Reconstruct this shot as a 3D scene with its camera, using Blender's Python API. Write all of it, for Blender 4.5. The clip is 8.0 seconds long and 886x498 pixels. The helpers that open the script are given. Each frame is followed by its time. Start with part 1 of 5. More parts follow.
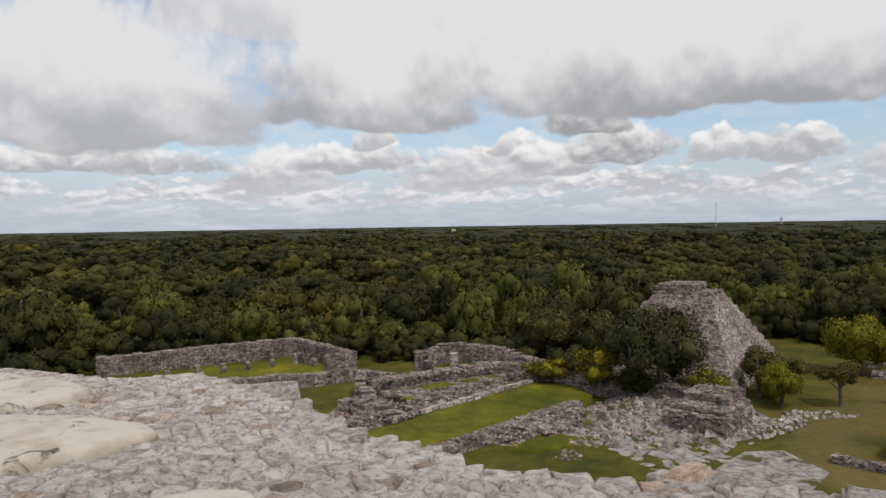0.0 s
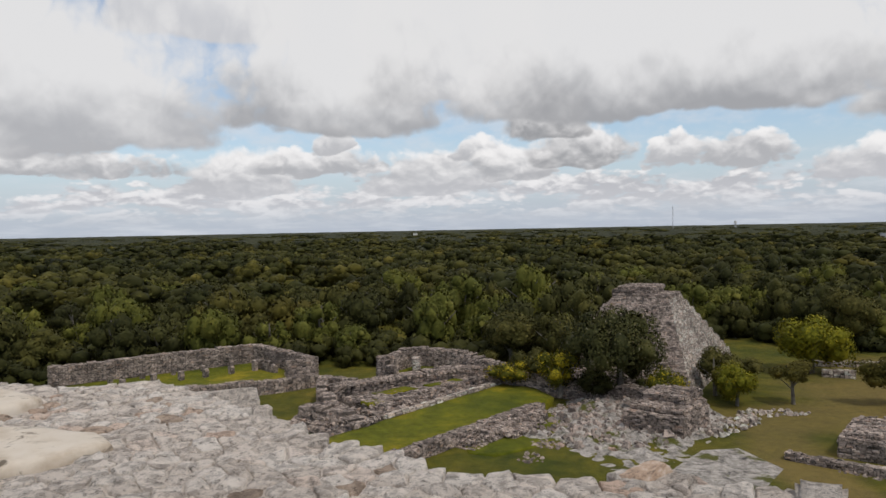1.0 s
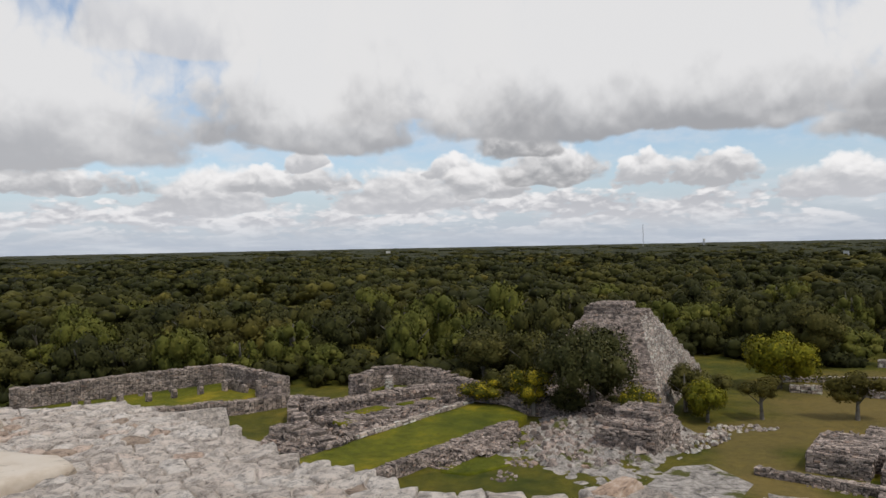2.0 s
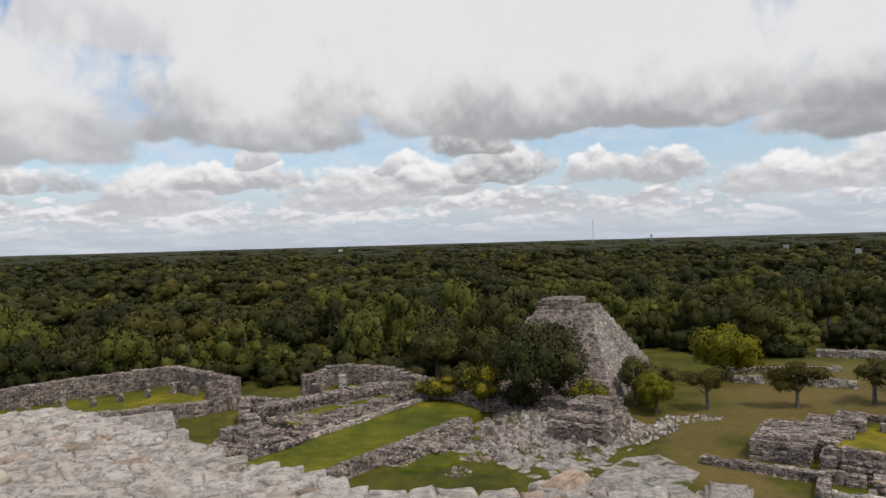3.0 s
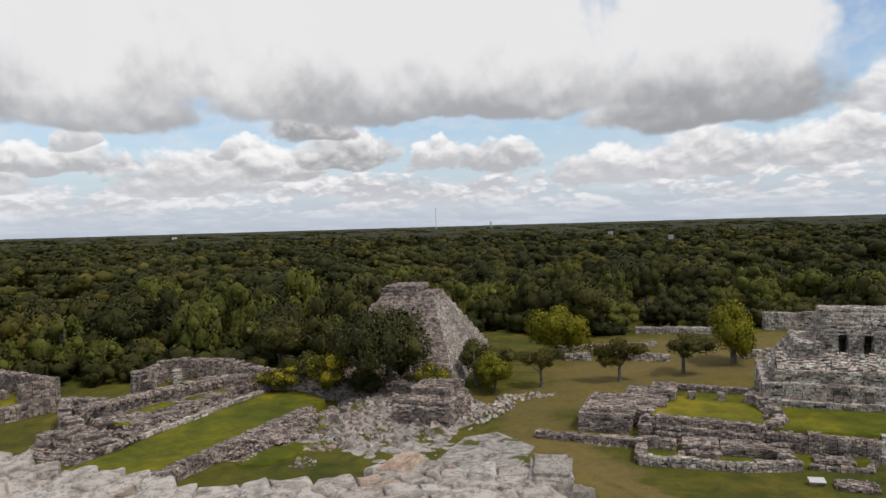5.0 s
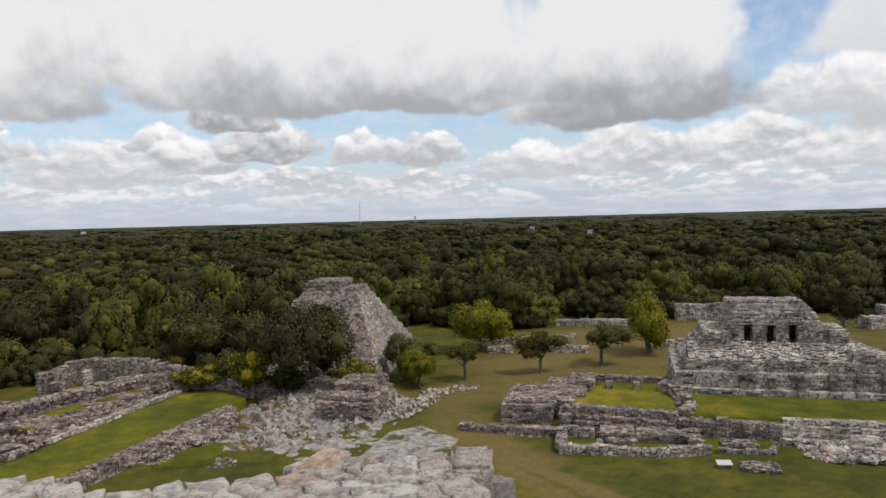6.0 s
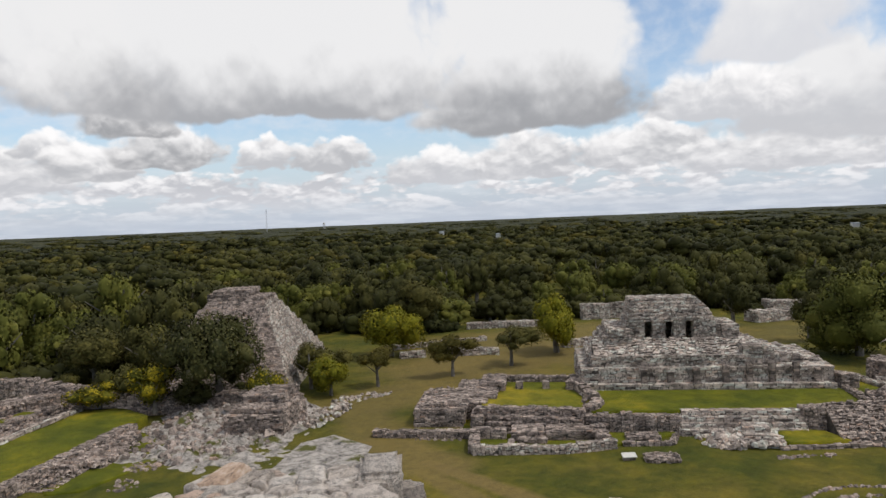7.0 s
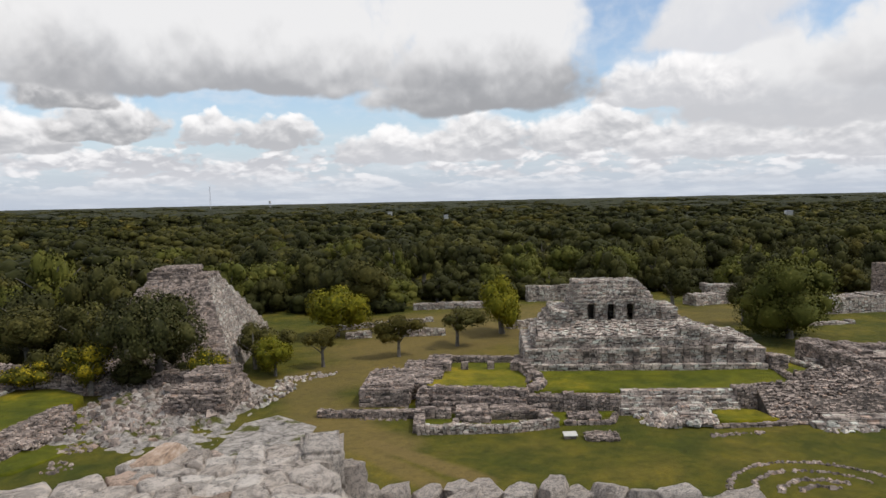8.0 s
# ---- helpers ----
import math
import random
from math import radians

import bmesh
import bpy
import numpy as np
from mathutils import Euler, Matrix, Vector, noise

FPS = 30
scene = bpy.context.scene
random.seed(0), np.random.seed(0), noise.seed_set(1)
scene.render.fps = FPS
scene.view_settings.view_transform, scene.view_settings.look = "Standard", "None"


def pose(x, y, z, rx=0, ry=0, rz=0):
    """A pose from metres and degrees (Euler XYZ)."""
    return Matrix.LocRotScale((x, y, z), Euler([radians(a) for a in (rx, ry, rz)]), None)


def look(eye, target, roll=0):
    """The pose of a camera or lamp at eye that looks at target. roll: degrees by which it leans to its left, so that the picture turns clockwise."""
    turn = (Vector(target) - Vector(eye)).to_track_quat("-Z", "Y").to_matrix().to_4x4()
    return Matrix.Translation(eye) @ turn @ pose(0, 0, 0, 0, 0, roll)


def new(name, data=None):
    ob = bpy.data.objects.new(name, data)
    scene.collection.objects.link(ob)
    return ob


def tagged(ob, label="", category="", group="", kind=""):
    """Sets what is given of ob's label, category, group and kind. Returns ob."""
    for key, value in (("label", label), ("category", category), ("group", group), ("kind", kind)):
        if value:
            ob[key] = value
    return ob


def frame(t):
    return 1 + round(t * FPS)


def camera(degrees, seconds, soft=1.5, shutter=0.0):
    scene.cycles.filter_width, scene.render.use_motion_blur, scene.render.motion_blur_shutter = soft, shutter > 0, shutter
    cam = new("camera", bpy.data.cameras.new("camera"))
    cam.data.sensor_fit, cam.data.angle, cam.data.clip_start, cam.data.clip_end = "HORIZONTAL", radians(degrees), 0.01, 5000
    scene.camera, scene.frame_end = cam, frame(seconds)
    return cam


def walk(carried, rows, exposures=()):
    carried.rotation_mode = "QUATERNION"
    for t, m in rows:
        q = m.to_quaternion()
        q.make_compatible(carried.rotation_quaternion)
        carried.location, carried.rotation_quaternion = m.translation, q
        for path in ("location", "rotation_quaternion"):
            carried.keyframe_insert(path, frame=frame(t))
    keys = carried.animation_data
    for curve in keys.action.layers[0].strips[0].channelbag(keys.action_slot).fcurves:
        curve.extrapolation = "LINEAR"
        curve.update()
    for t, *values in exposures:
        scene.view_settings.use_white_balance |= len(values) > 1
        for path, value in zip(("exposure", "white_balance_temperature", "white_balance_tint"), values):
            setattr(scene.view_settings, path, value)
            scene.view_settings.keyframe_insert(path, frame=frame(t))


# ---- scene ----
cam = camera(64.4, 8.0)
PATH = [
    (0, (-0.316, -0.749, 16.568), (-0.176, 1.245, 16.5), -0.9),
    (0.5, (-0.312, -0.742, 16.564), (-0.121, 1.247, 16.492), -1.1),
    (1, (-0.31, -0.739, 16.56), (-0.062, 1.245, 16.502), -1.1),
    (1.5, (-0.311, -0.742, 16.556), (-0.031, 1.239, 16.545), -1.1),
    (3, (-0.28, -0.749, 16.556), (0.176, 1.198, 16.537), -1.6),
    (3.5, (-0.271, -0.753, 16.551), (0.253, 1.177, 16.522), -1.9),
    (4, (-0.255, -0.749, 16.55), (0.355, 1.156, 16.507), -1.7),
    (4.5, (-0.238, -0.763, 16.55), (0.504, 1.093, 16.492), -1.6),
    (6, (-0.206, -0.77, 16.548), (0.85, 0.926, 16.459), -1.5),
    (6.5, (-0.19, -0.776, 16.548), (0.95, 0.864, 16.452), -1.4),
    (7, (-0.176, -0.778, 16.54), (1.087, 0.77, 16.458), -2.3),
    (7.5, (-0.166, -0.777, 16.533), (1.134, 0.738, 16.423), -2.2),
    (8, (-0.135, -0.749, 16.517), (1.236, 0.7, 16.377), -1.2),
]
walk(cam, [(t, look(eye, target, roll)) for t, eye, target, roll in PATH],
     exposures=[(0.0, -0.06), (3.0, -0.02), (5.0, 0.04), (8.0, 0.13)])

# ---- world and light ----
SUN_EL, SUN_AZ = 58.0, 150.0     # degrees; azimuth clockwise from +y
world = bpy.data.worlds.new("sky")
scene.world = world
world.use_nodes = True
wn, wl = world.node_tree.nodes, world.node_tree.links
wn.clear()


def plug(nd, i, v):
    """Put a number or an output on input i of a node."""
    if isinstance(v, (int, float)):
        nd.inputs[i].default_value = v
    elif isinstance(v, tuple):
        nd.inputs[i].default_value = v
    else:
        wl.new(v, nd.inputs[i])


def wm(op, a, b=0.0, c=0.0, clamp=False):
    nd = wn.new("ShaderNodeMath")
    nd.operation, nd.use_clamp = op, clamp
    plug(nd, 0, a), plug(nd, 1, b), plug(nd, 2, c)
    return nd.outputs[0]


def wmix(f, a, b):
    nd = wn.new("ShaderNodeMix")
    nd.data_type = "RGBA"
    plug(nd, 0, f), plug(nd, 6, a), plug(nd, 7, b)
    return nd.outputs[2]


def wsmooth(v, lo, hi, a=0.0, b=1.0):
    nd = wn.new("ShaderNodeMapRange")
    nd.interpolation_type = "SMOOTHSTEP"
    for i, x in enumerate((v, lo, hi, a, b)):
        plug(nd, i, x)
    return nd.outputs[0]


def wnoise(vec, scale, detail=6.0, rough=0.55):
    nd = wn.new("ShaderNodeTexNoise")
    nd.inputs["Scale"].default_value, nd.inputs["Detail"].default_value = scale, detail
    nd.inputs["Roughness"].default_value = rough
    wl.new(vec, nd.inputs["Vector"])
    return nd.outputs[0]


sky = wn.new("ShaderNodeTexSky")
sky.sky_type, sky.sun_disc = "NISHITA", False
sky.sun_elevation, sky.sun_rotation = radians(SUN_EL), radians(SUN_AZ)
sky.air_density, sky.dust_density = 1.0, 0.6
coord = wn.new("ShaderNodeTexCoord").outputs["Generated"]
sep = wn.new("ShaderNodeSeparateXYZ")
wl.new(coord, sep.inputs[0])
dx, dy, dz = sep.outputs
az = wm("MULTIPLY", wm("ARCTAN2", dx, dy), 57.2958)        # degrees right of +y
el = wm("MULTIPLY", wm("ARCSINE", dz), 57.2958)            # degrees above the horizon
# cloud space: azimuth, and height above the horizon drawn out towards it
lift = wm("ADD", wm("MAXIMUM", el, 0.0), 2.6)
tall = wm("MULTIPLY", wm("LOGARITHM", lift, 2.718), 2.1)


def cloud_space(du, dv, su=9.0, sv=1.0):
    comb = wn.new("ShaderNodeCombineXYZ")
    plug(comb, 0, wm("ADD", wm("DIVIDE", az, su), du)), plug(comb, 1, wm("ADD", wm("MULTIPLY", tall, sv), dv))
    plug(comb, 2, 0.37)
    return comb.outputs[0]


def wcell(vec, scale):
    """Rounded bumps with creases between them, 1 on the crest."""
    nd = wn.new("ShaderNodeTexVoronoi")
    nd.feature = "SMOOTH_F1"
    nd.inputs["Scale"].default_value, nd.inputs["Smoothness"].default_value = scale, 0.25
    wl.new(vec, nd.inputs["Vector"])
    return wm("SUBTRACT", 1.0, wm("MULTIPLY", nd.outputs["Distance"], 1.25))


def puffs(du, dv):
    """Heaped cloud relief at four sizes, about -0.5 to 0.5."""
    vec = cloud_space(du, dv, 5.6)
    warp = wn.new("ShaderNodeVectorMath")
    warp.operation = "MULTIPLY_ADD"
    nd = wn.new("ShaderNodeTexNoise")
    nd.inputs["Scale"].default_value, nd.inputs["Detail"].default_value = 2.2, 4.0
    wl.new(vec, nd.inputs["Vector"])
    wl.new(nd.outputs["Color"], warp.inputs[0])
    warp.inputs[1].default_value = (0.42, 0.42, 0.0)
    wl.new(vec, warp.inputs[2])
    v = warp.outputs[0]
    total = wm("MULTIPLY", wcell(v, 1.7), 0.45)
    for sc, amp in ((3.9, 0.30), (9.0, 0.17)):
        total = wm("ADD", total, wm("MULTIPLY", wcell(v, sc), amp))
    total = wm("ADD", total, wm("MULTIPLY", wnoise(v, 5.0, 7.0, 0.62), 0.45))
    return wm("SUBTRACT", total, 0.72)


lumps, lumps_up = puffs(0.0, 0.0), puffs(0.05, 0.16)
relief = wm("SUBTRACT", lumps, lumps_up)
soft = wm("SUBTRACT", wnoise(cloud_space(3.1, 1.7, 7.0), 1.1, 3.0, 0.45), 0.5)
skyc = wn.new("ShaderNodeVectorMath")
skyc.operation = "SCALE"
wl.new(sky.outputs[0], skyc.inputs[0])
skyc.inputs[3].default_value = 0.135
whole = wmix(wsmooth(el, 0.0, 9.0, 0.9, 0.12), skyc.outputs[0], (0.46, 0.52, 0.63, 1))
# thin veil over the blue
whole = wmix(wm("MULTIPLY", wsmooth(wnoise(cloud_space(5.0, 2.0, 8.0, 1.3), 1.6, 5.0, 0.6), 0.42, 0.75), 0.6), whole, (0.70, 0.73, 0.78, 1))


def warped(amount, scale, detail):
    """Azimuth and elevation pushed about by noise, for outlines that wander."""
    nd = wn.new("ShaderNodeTexNoise")
    nd.inputs["Scale"].default_value, nd.inputs["Detail"].default_value = scale, detail
    wl.new(cloud_space(2.2, 0.6, 6.0), nd.inputs["Vector"])
    parts = wn.new("ShaderNodeSeparateColor")
    wl.new(nd.outputs["Color"], parts.inputs[0])
    return (wm("ADD", az, wm("MULTIPLY", wm("SUBTRACT", parts.outputs[0], 0.5), amount * 1.5)),
            wm("ADD", el, wm("MULTIPLY", wm("SUBTRACT", parts.outputs[1], 0.5), amount * 0.8)))


WIDE_WARP, SMALL_WARP = warped(7.0, 1.0, 3.0), warped(3.4, 1.9, 3.0)
HAZE = wsmooth(el, 0.5, 5.5, 0.6, 0.0)
FADE = wsmooth(el, 0.3, 2.5, 0.1, 0.98)


def cloud(whole, a0, e0, hw, ht, dark, crisp):
    """One cloud laid over the sky: azimuth, elevation of the base, half width, height; dark: how grey its underside."""
    large = ht > 6
    wa, we = WIDE_WARP if large else SMALL_WARP
    ddx = wm("POWER", wm("ABSOLUTE", wm("DIVIDE", wm("SUBTRACT", wa, a0), hw)), 2.2)
    over = wm("SUBTRACT", we, e0)
    flat = wm("SUBTRACT", wm("ADD", wm("MULTIPLY", el, 0.5), wm("MULTIPLY", we, 0.5)), e0)
    up = wm("POWER", wm("MAXIMUM", wm("DIVIDE", over, ht), 0.0), 2.0)
    down = wm("MULTIPLY", wm("MINIMUM", flat, 0.0), 0.75 if large else 1.3)
    field = wm("SUBTRACT", 1.0, wm("ADD", ddx, wm("ADD", up, wm("MULTIPLY", down, down))))
    field = wm("ADD", field, wm("MULTIPLY", lumps, min(1.2, max(0.55, 2.8 / ht))))
    cover = wsmooth(field, 0.0, crisp)
    high = wm("DIVIDE", flat, min(ht, 4.6))
    lit = wm("ADD", wm("ADD", high, wm("MULTIPLY", soft, 2.0 if large else 0.9)), wm("MULTIPLY", relief, 0.42 if large else 1.0))
    # thin rims let the light through
    lit = wm("ADD", lit, wsmooth(field, 0.4, 0.0, 0.0, 0.22))
    lit = wsmooth(lit, -0.25, 1.0)
    body = wmix(lit, (dark, dark * 1.01, dark * 1.06, 1), (0.79, 0.785, 0.79, 1) if large else (0.93, 0.915, 0.915, 1))
    body = wmix(HAZE, body, (0.64, 0.65, 0.70, 1))
    return wmix(wm("MULTIPLY", cover, FADE), whole, body)


# heaped rows crowding towards the horizon
heap = wm("ADD", wm("SUBTRACT", wnoise(cloud_space(1.3, 4.0, 5.0, 1.7), 1.3, 4.0, 0.5), 0.5), wm("MULTIPLY", lumps, 0.42))
heap = wm("ADD", heap, wsmooth(el, 7.6, 2.6, -0.34, 0.15))
heap_lit = wsmooth(wm("ADD", wm("MULTIPLY", relief, 1.1), wm("MULTIPLY", soft, 0.9)), -0.26, 0.32)
heap_body = wmix(HAZE, wmix(heap_lit, (0.48, 0.485, 0.515, 1), (0.93, 0.915, 0.915, 1)), (0.66, 0.67, 0.72, 1))
whole = wmix(wm("MULTIPLY", wm("MULTIPLY", wsmooth(heap, -0.03, 0.13), FADE), wsmooth(el, 9.0, 7.0)), whole, heap_body)
# the middle row of heaped clouds, farthest first
MIDDLE = [(-25, 4.7, 15, 2.2, 0.44), (-9.0, 3.3, 5.0, 4.0, 0.50), (-2.4, 4.9, 6.0, 2.3, 0.46), (6.0, 3.4, 6.4, 3.6, 0.50), (-1.6, 6.8, 2.3, 1.7, 0.52),
          (10.0, 5.8, 2.4, 2.0, 0.50), (13.0, 4.4, 4.2, 3.2, 0.44), (18.0, 5.2, 5.2, 3.2, 0.36), (25.8, 5.1, 3.2, 2.2, 0.50), (30.4, 4.9, 4.0, 2.3, 0.46)]
MIDDLE_EAST = [(39.5, 3.6, 5.0, 3.0, 0.52), (46.0, 3.7, 5.0, 3.9, 0.48), (55.0, 4.2, 6.5, 3.4, 0.48), (64.0, 3.5, 8.0, 3.2, 0.50), (74.0, 3.2, 7.0, 3.6, 0.50)]
for row in MIDDLE + MIDDLE_EAST:
    whole = cloud(whole, *row, 0.42)
# high above and behind, broken cloud from noise alone
plane = wn.new("ShaderNodeVectorMath")
plane.operation = "SCALE"
wl.new(coord, plane.inputs[0])
plug(plane, 3, wm("DIVIDE", 1.0, wm("ADD", wm("MAXIMUM", dz, 0.0), 0.12)))
high = wm("SUBTRACT", wnoise(plane.outputs[0], 1.3, 6.0, 0.55), 0.40)
whole = wmix(wm("MULTIPLY", wsmooth(high, -0.03, 0.10), wsmooth(el, 18.5, 25.0)), whole, wmix(wsmooth(soft, -0.2, 0.2), (0.50, 0.51, 0.54, 1), (0.84, 0.835, 0.84, 1)))
# the near banks overhead with flat grey undersides
NEAR_BANKS = [(7.5, 11.0, 9, 22.0, 0.50), (-10, 15.4, 8.0, 8.0, 0.6), (69.5, 6.2, 10.5, 7.0, 0.54), (62.0, 7.4, 7.5, 4.2, 0.56), (65, 11.5, 6.0, 10.0, 0.66), (80, 8.0, 8.0, 11.0, 0.52), (98, 9.0, 15, 12.0, 0.5),
              (-54, 8.0, 17, 12.0, 0.5), (16.0, 7.6, 4.6, 4.4, 0.33), (46.5, 7.8, 10.5, 20.0, 0.34), (24.0, 9.2, 20.0, 21.0, 0.38), (-1.0, 8.5, 10.0, 18.0, 0.40), (-25, 7.0, 18.5, 13.0, 0.46)]
for row in NEAR_BANKS:
    whole = cloud(whole, *row, 0.5)
bg = wn.new("ShaderNodeBackground")
bg.inputs[1].default_value = 1.0
wl.new(whole, bg.inputs[0])
wl.new(bg.outputs[0], wn.new("ShaderNodeOutputWorld").inputs[0])

sun = new("sun", bpy.data.lights.new("sun", "SUN"))
sun.data.energy, sun.data.angle, sun.data.color = 1.8, radians(9), (1.0, 0.95, 0.86)
sa, se = radians(SUN_AZ), radians(SUN_EL)
sun.matrix_world = look((0, 0, 60), (-math.sin(sa) * math.cos(se), -math.cos(sa) * math.cos(se), 60 - math.sin(se)))


# ---- materials ----
def material(name, build, rough=0.9):
    m = bpy.data.materials.new(name)
    m.use_nodes = True
    nt = m.node_tree
    bsdf = nt.nodes["Principled BSDF"]
    bsdf.inputs["Roughness"].default_value = rough
    bsdf.inputs["Specular IOR Level"].default_value = 0.25
    build(nt, bsdf)
    return m


def mnoise(nt, scale, detail=5.0, rough=0.6, dist=0.0):
    tc = nt.nodes.new("ShaderNodeTexCoord")
    nd = nt.nodes.new("ShaderNodeTexNoise")
    nd.inputs["Scale"].default_value, nd.inputs["Detail"].default_value = scale, detail
    nd.inputs["Roughness"].default_value, nd.inputs["Distortion"].default_value = rough, dist
    nt.links.new(tc.outputs["Object"], nd.inputs["Vector"])
    return nd.outputs[0]


def ramp(nt, fac, stops):
    nd = nt.nodes.new("ShaderNodeValToRGB")
    els = nd.color_ramp.elements
    while len(els) < len(stops):
        els.new(0.5)
    for e, (p, c) in zip(els, stops):
        e.position, e.color = p, (*c, 1)
    nt.links.new(fac, nd.inputs[0])
    return nd.outputs[0]


def mix(nt, f, a, b, blend="MIX"):
    nd = nt.nodes.new("ShaderNodeMix")
    nd.data_type, nd.blend_type = "RGBA", blend
    for i, v in ((0, f), (6, a), (7, b)):
        if isinstance(v, float):
            nd.inputs[i].default_value = v
        elif isinstance(v, tuple):
            nd.inputs[i].default_value = (*v, 1)
        else:
            nt.links.new(v, nd.inputs[i])
    return nd.outputs[2]


def bump(nt, bsdf, height, strength=0.5, distance=0.05):
    nd = nt.nodes.new("ShaderNodeBump")
    nd.inputs["Strength"].default_value, nd.inputs["Distance"].default_value = strength, distance
    nt.links.new(height, nd.inputs["Height"])
    nt.links.new(nd.outputs[0], bsdf.inputs["Normal"])


def island(nt):
    return nt.nodes.new("ShaderNodeNewGeometry").outputs["Random Per Island"]


def object_random(nt):
    return nt.nodes.new("ShaderNodeObjectInfo").outputs["Random"]


def stone_look(tone, dark, warm, per_object=False, scale=1.0):
    def build(nt, b):
        rnd = object_random(nt) if per_object else island(nt)
        t = tuple(tone)
        tint = ramp(nt, rnd, [(0.0, tuple(c * 0.52 for c in t)), (0.3, tuple(c * 0.86 for c in t)), (0.6, tuple(c * 1.1 for c in t)),
                              (0.9, tuple(min(0.8, c * 1.5) for c in t)), (1.0, warm)])
        blotch = ramp(nt, mnoise(nt, 0.45 * scale, 6, 0.65), [(0.36, (0.52, 0.51, 0.51)), (0.58, (1, 1, 1))])
        col = mix(nt, 0.75, tint, blotch, "MULTIPLY")
        stain = ramp(nt, mnoise(nt, 1.15 * scale, 7, 0.72, 0.5), [(0.40, (0.34, 0.33, 0.335)), (0.54, (1, 1, 1))])
        col = mix(nt, 0.8, col, stain, "MULTIPLY")
        lichen = ramp(nt, mnoise(nt, 3.1 * scale, 8, 0.7), [(0.53, (0, 0, 0)), (0.62, (1, 1, 1))])
        col = mix(nt, lichen, col, dark)
        grain = mnoise(nt, 14 * scale, 6, 0.7)
        col = mix(nt, 0.5, col, ramp(nt, grain, [(0.3, (0.55, 0.55, 0.55)), (0.7, (1.0, 1.0, 1.0))]), "MULTIPLY")
        nt.links.new(col, b.inputs["Base Color"])
        bump(nt, b, grain, 0.6, 0.03 / scale)
    return build


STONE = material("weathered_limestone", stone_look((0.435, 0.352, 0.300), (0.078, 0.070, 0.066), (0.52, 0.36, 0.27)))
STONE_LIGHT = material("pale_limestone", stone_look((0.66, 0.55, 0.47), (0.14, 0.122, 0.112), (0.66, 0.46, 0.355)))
MORTAR = material("old_mortar", stone_look((0.135, 0.112, 0.096), (0.045, 0.040, 0.037), (0.16, 0.125, 0.10)))


def bedrock_look(nt, b):
    col = ramp(nt, mnoise(nt, 1.3, 10, 0.75, 0.5), [(0.36, (0.07, 0.065, 0.06)), (0.46, (0.30, 0.27, 0.24)), (0.6, (0.56, 0.50, 0.45))])
    moss = ramp(nt, mnoise(nt, 0.42, 5, 0.6), [(0.56, (0, 0, 0)), (0.63, (1, 1, 1))])
    col = mix(nt, moss, col, (0.10, 0.10, 0.02))
    nt.links.new(col, b.inputs["Base Color"])
    bump(nt, b, mnoise(nt, 3.0, 10, 0.75), 1.0, 0.25)


BEDROCK = material("pitted_bedrock", bedrock_look)


def near_stone(nt, b):
    rnd = object_random(nt)
    tint = ramp(nt, rnd, [(0.0, (0.66, 0.57, 0.495)), (0.4, (0.76, 0.665, 0.585)), (0.75, (0.80, 0.72, 0.645)),
                          (0.92, (0.78, 0.66, 0.57)), (0.955, (0.68, 0.50, 0.39)), (0.985, (0.50, 0.38, 0.29)), (1.0, (0.40, 0.31, 0.24))])
    patch = ramp(nt, mnoise(nt, 5, 6, 0.7, 0.6), [(0.36, (0.50, 0.48, 0.47)), (0.52, (1, 1, 1))])
    col = mix(nt, 0.42, tint, patch, "MULTIPLY")
    pits = ramp(nt, mnoise(nt, 22, 10, 0.8), [(0.38, (0.10, 0.095, 0.09)), (0.46, (1, 1, 1))])
    col = mix(nt, 0.75, col, pits, "MULTIPLY")
    crust = ramp(nt, mnoise(nt, 8.5, 12, 0.78, 0.4), [(0.43, (0.30, 0.29, 0.285)), (0.52, (1, 1, 1))])
    col = mix(nt, 0.62, col, crust, "MULTIPLY")
    nt.links.new(col, b.inputs["Base Color"])
    bump(nt, b, mnoise(nt, 20, 12, 0.75), 1.0, 0.04)



def near_block(nt, b):
    near_stone(nt, b)
    for nd in nt.nodes:
        if nd.bl_idname == "ShaderNodeObjectInfo":
            for ln in list(nd.outputs["Random"].links):
                sock = ln.to_socket
                nt.links.new(mnoise(nt, 2.0, 2, 0.5), sock)


NEAR = material("near_limestone", near_stone)
NEAR_BLOCK = material("squared_limestone", near_block)


def near_bed(nt, b):
    col = ramp(nt, mnoise(nt, 7, 9, 0.7), [(0.30, (0.14, 0.12, 0.105)), (0.40, (0.50, 0.435, 0.38)), (0.7, (0.68, 0.60, 0.53))])
    nt.links.new(col, b.inputs["Base Color"])
    bump(nt, b, mnoise(nt, 30, 10, 0.75), 1.0, 0.02)


BED = material("lime_mortar_bed", near_bed)


def plaster(nt, b):
    col = ramp(nt, mnoise(nt, 3.0, 8, 0.6), [(0.3, (0.40, 0.32, 0.24)), (0.5, (0.57, 0.495, 0.41)), (0.75, (0.63, 0.57, 0.50))])
    spots = ramp(nt, mnoise(nt, 5, 8, 0.7, 0.8), [(0.36, (0.16, 0.14, 0.12)), (0.44, (1, 1, 1))])
    col = mix(nt, 0.85, col, spots, "MULTIPLY")
    nt.links.new(col, b.inputs["Base Color"])
    bump(nt, b, mnoise(nt, 40, 8, 0.7), 0.35, 0.008)


PLASTER = material("cream_stucco", plaster, 0.85)


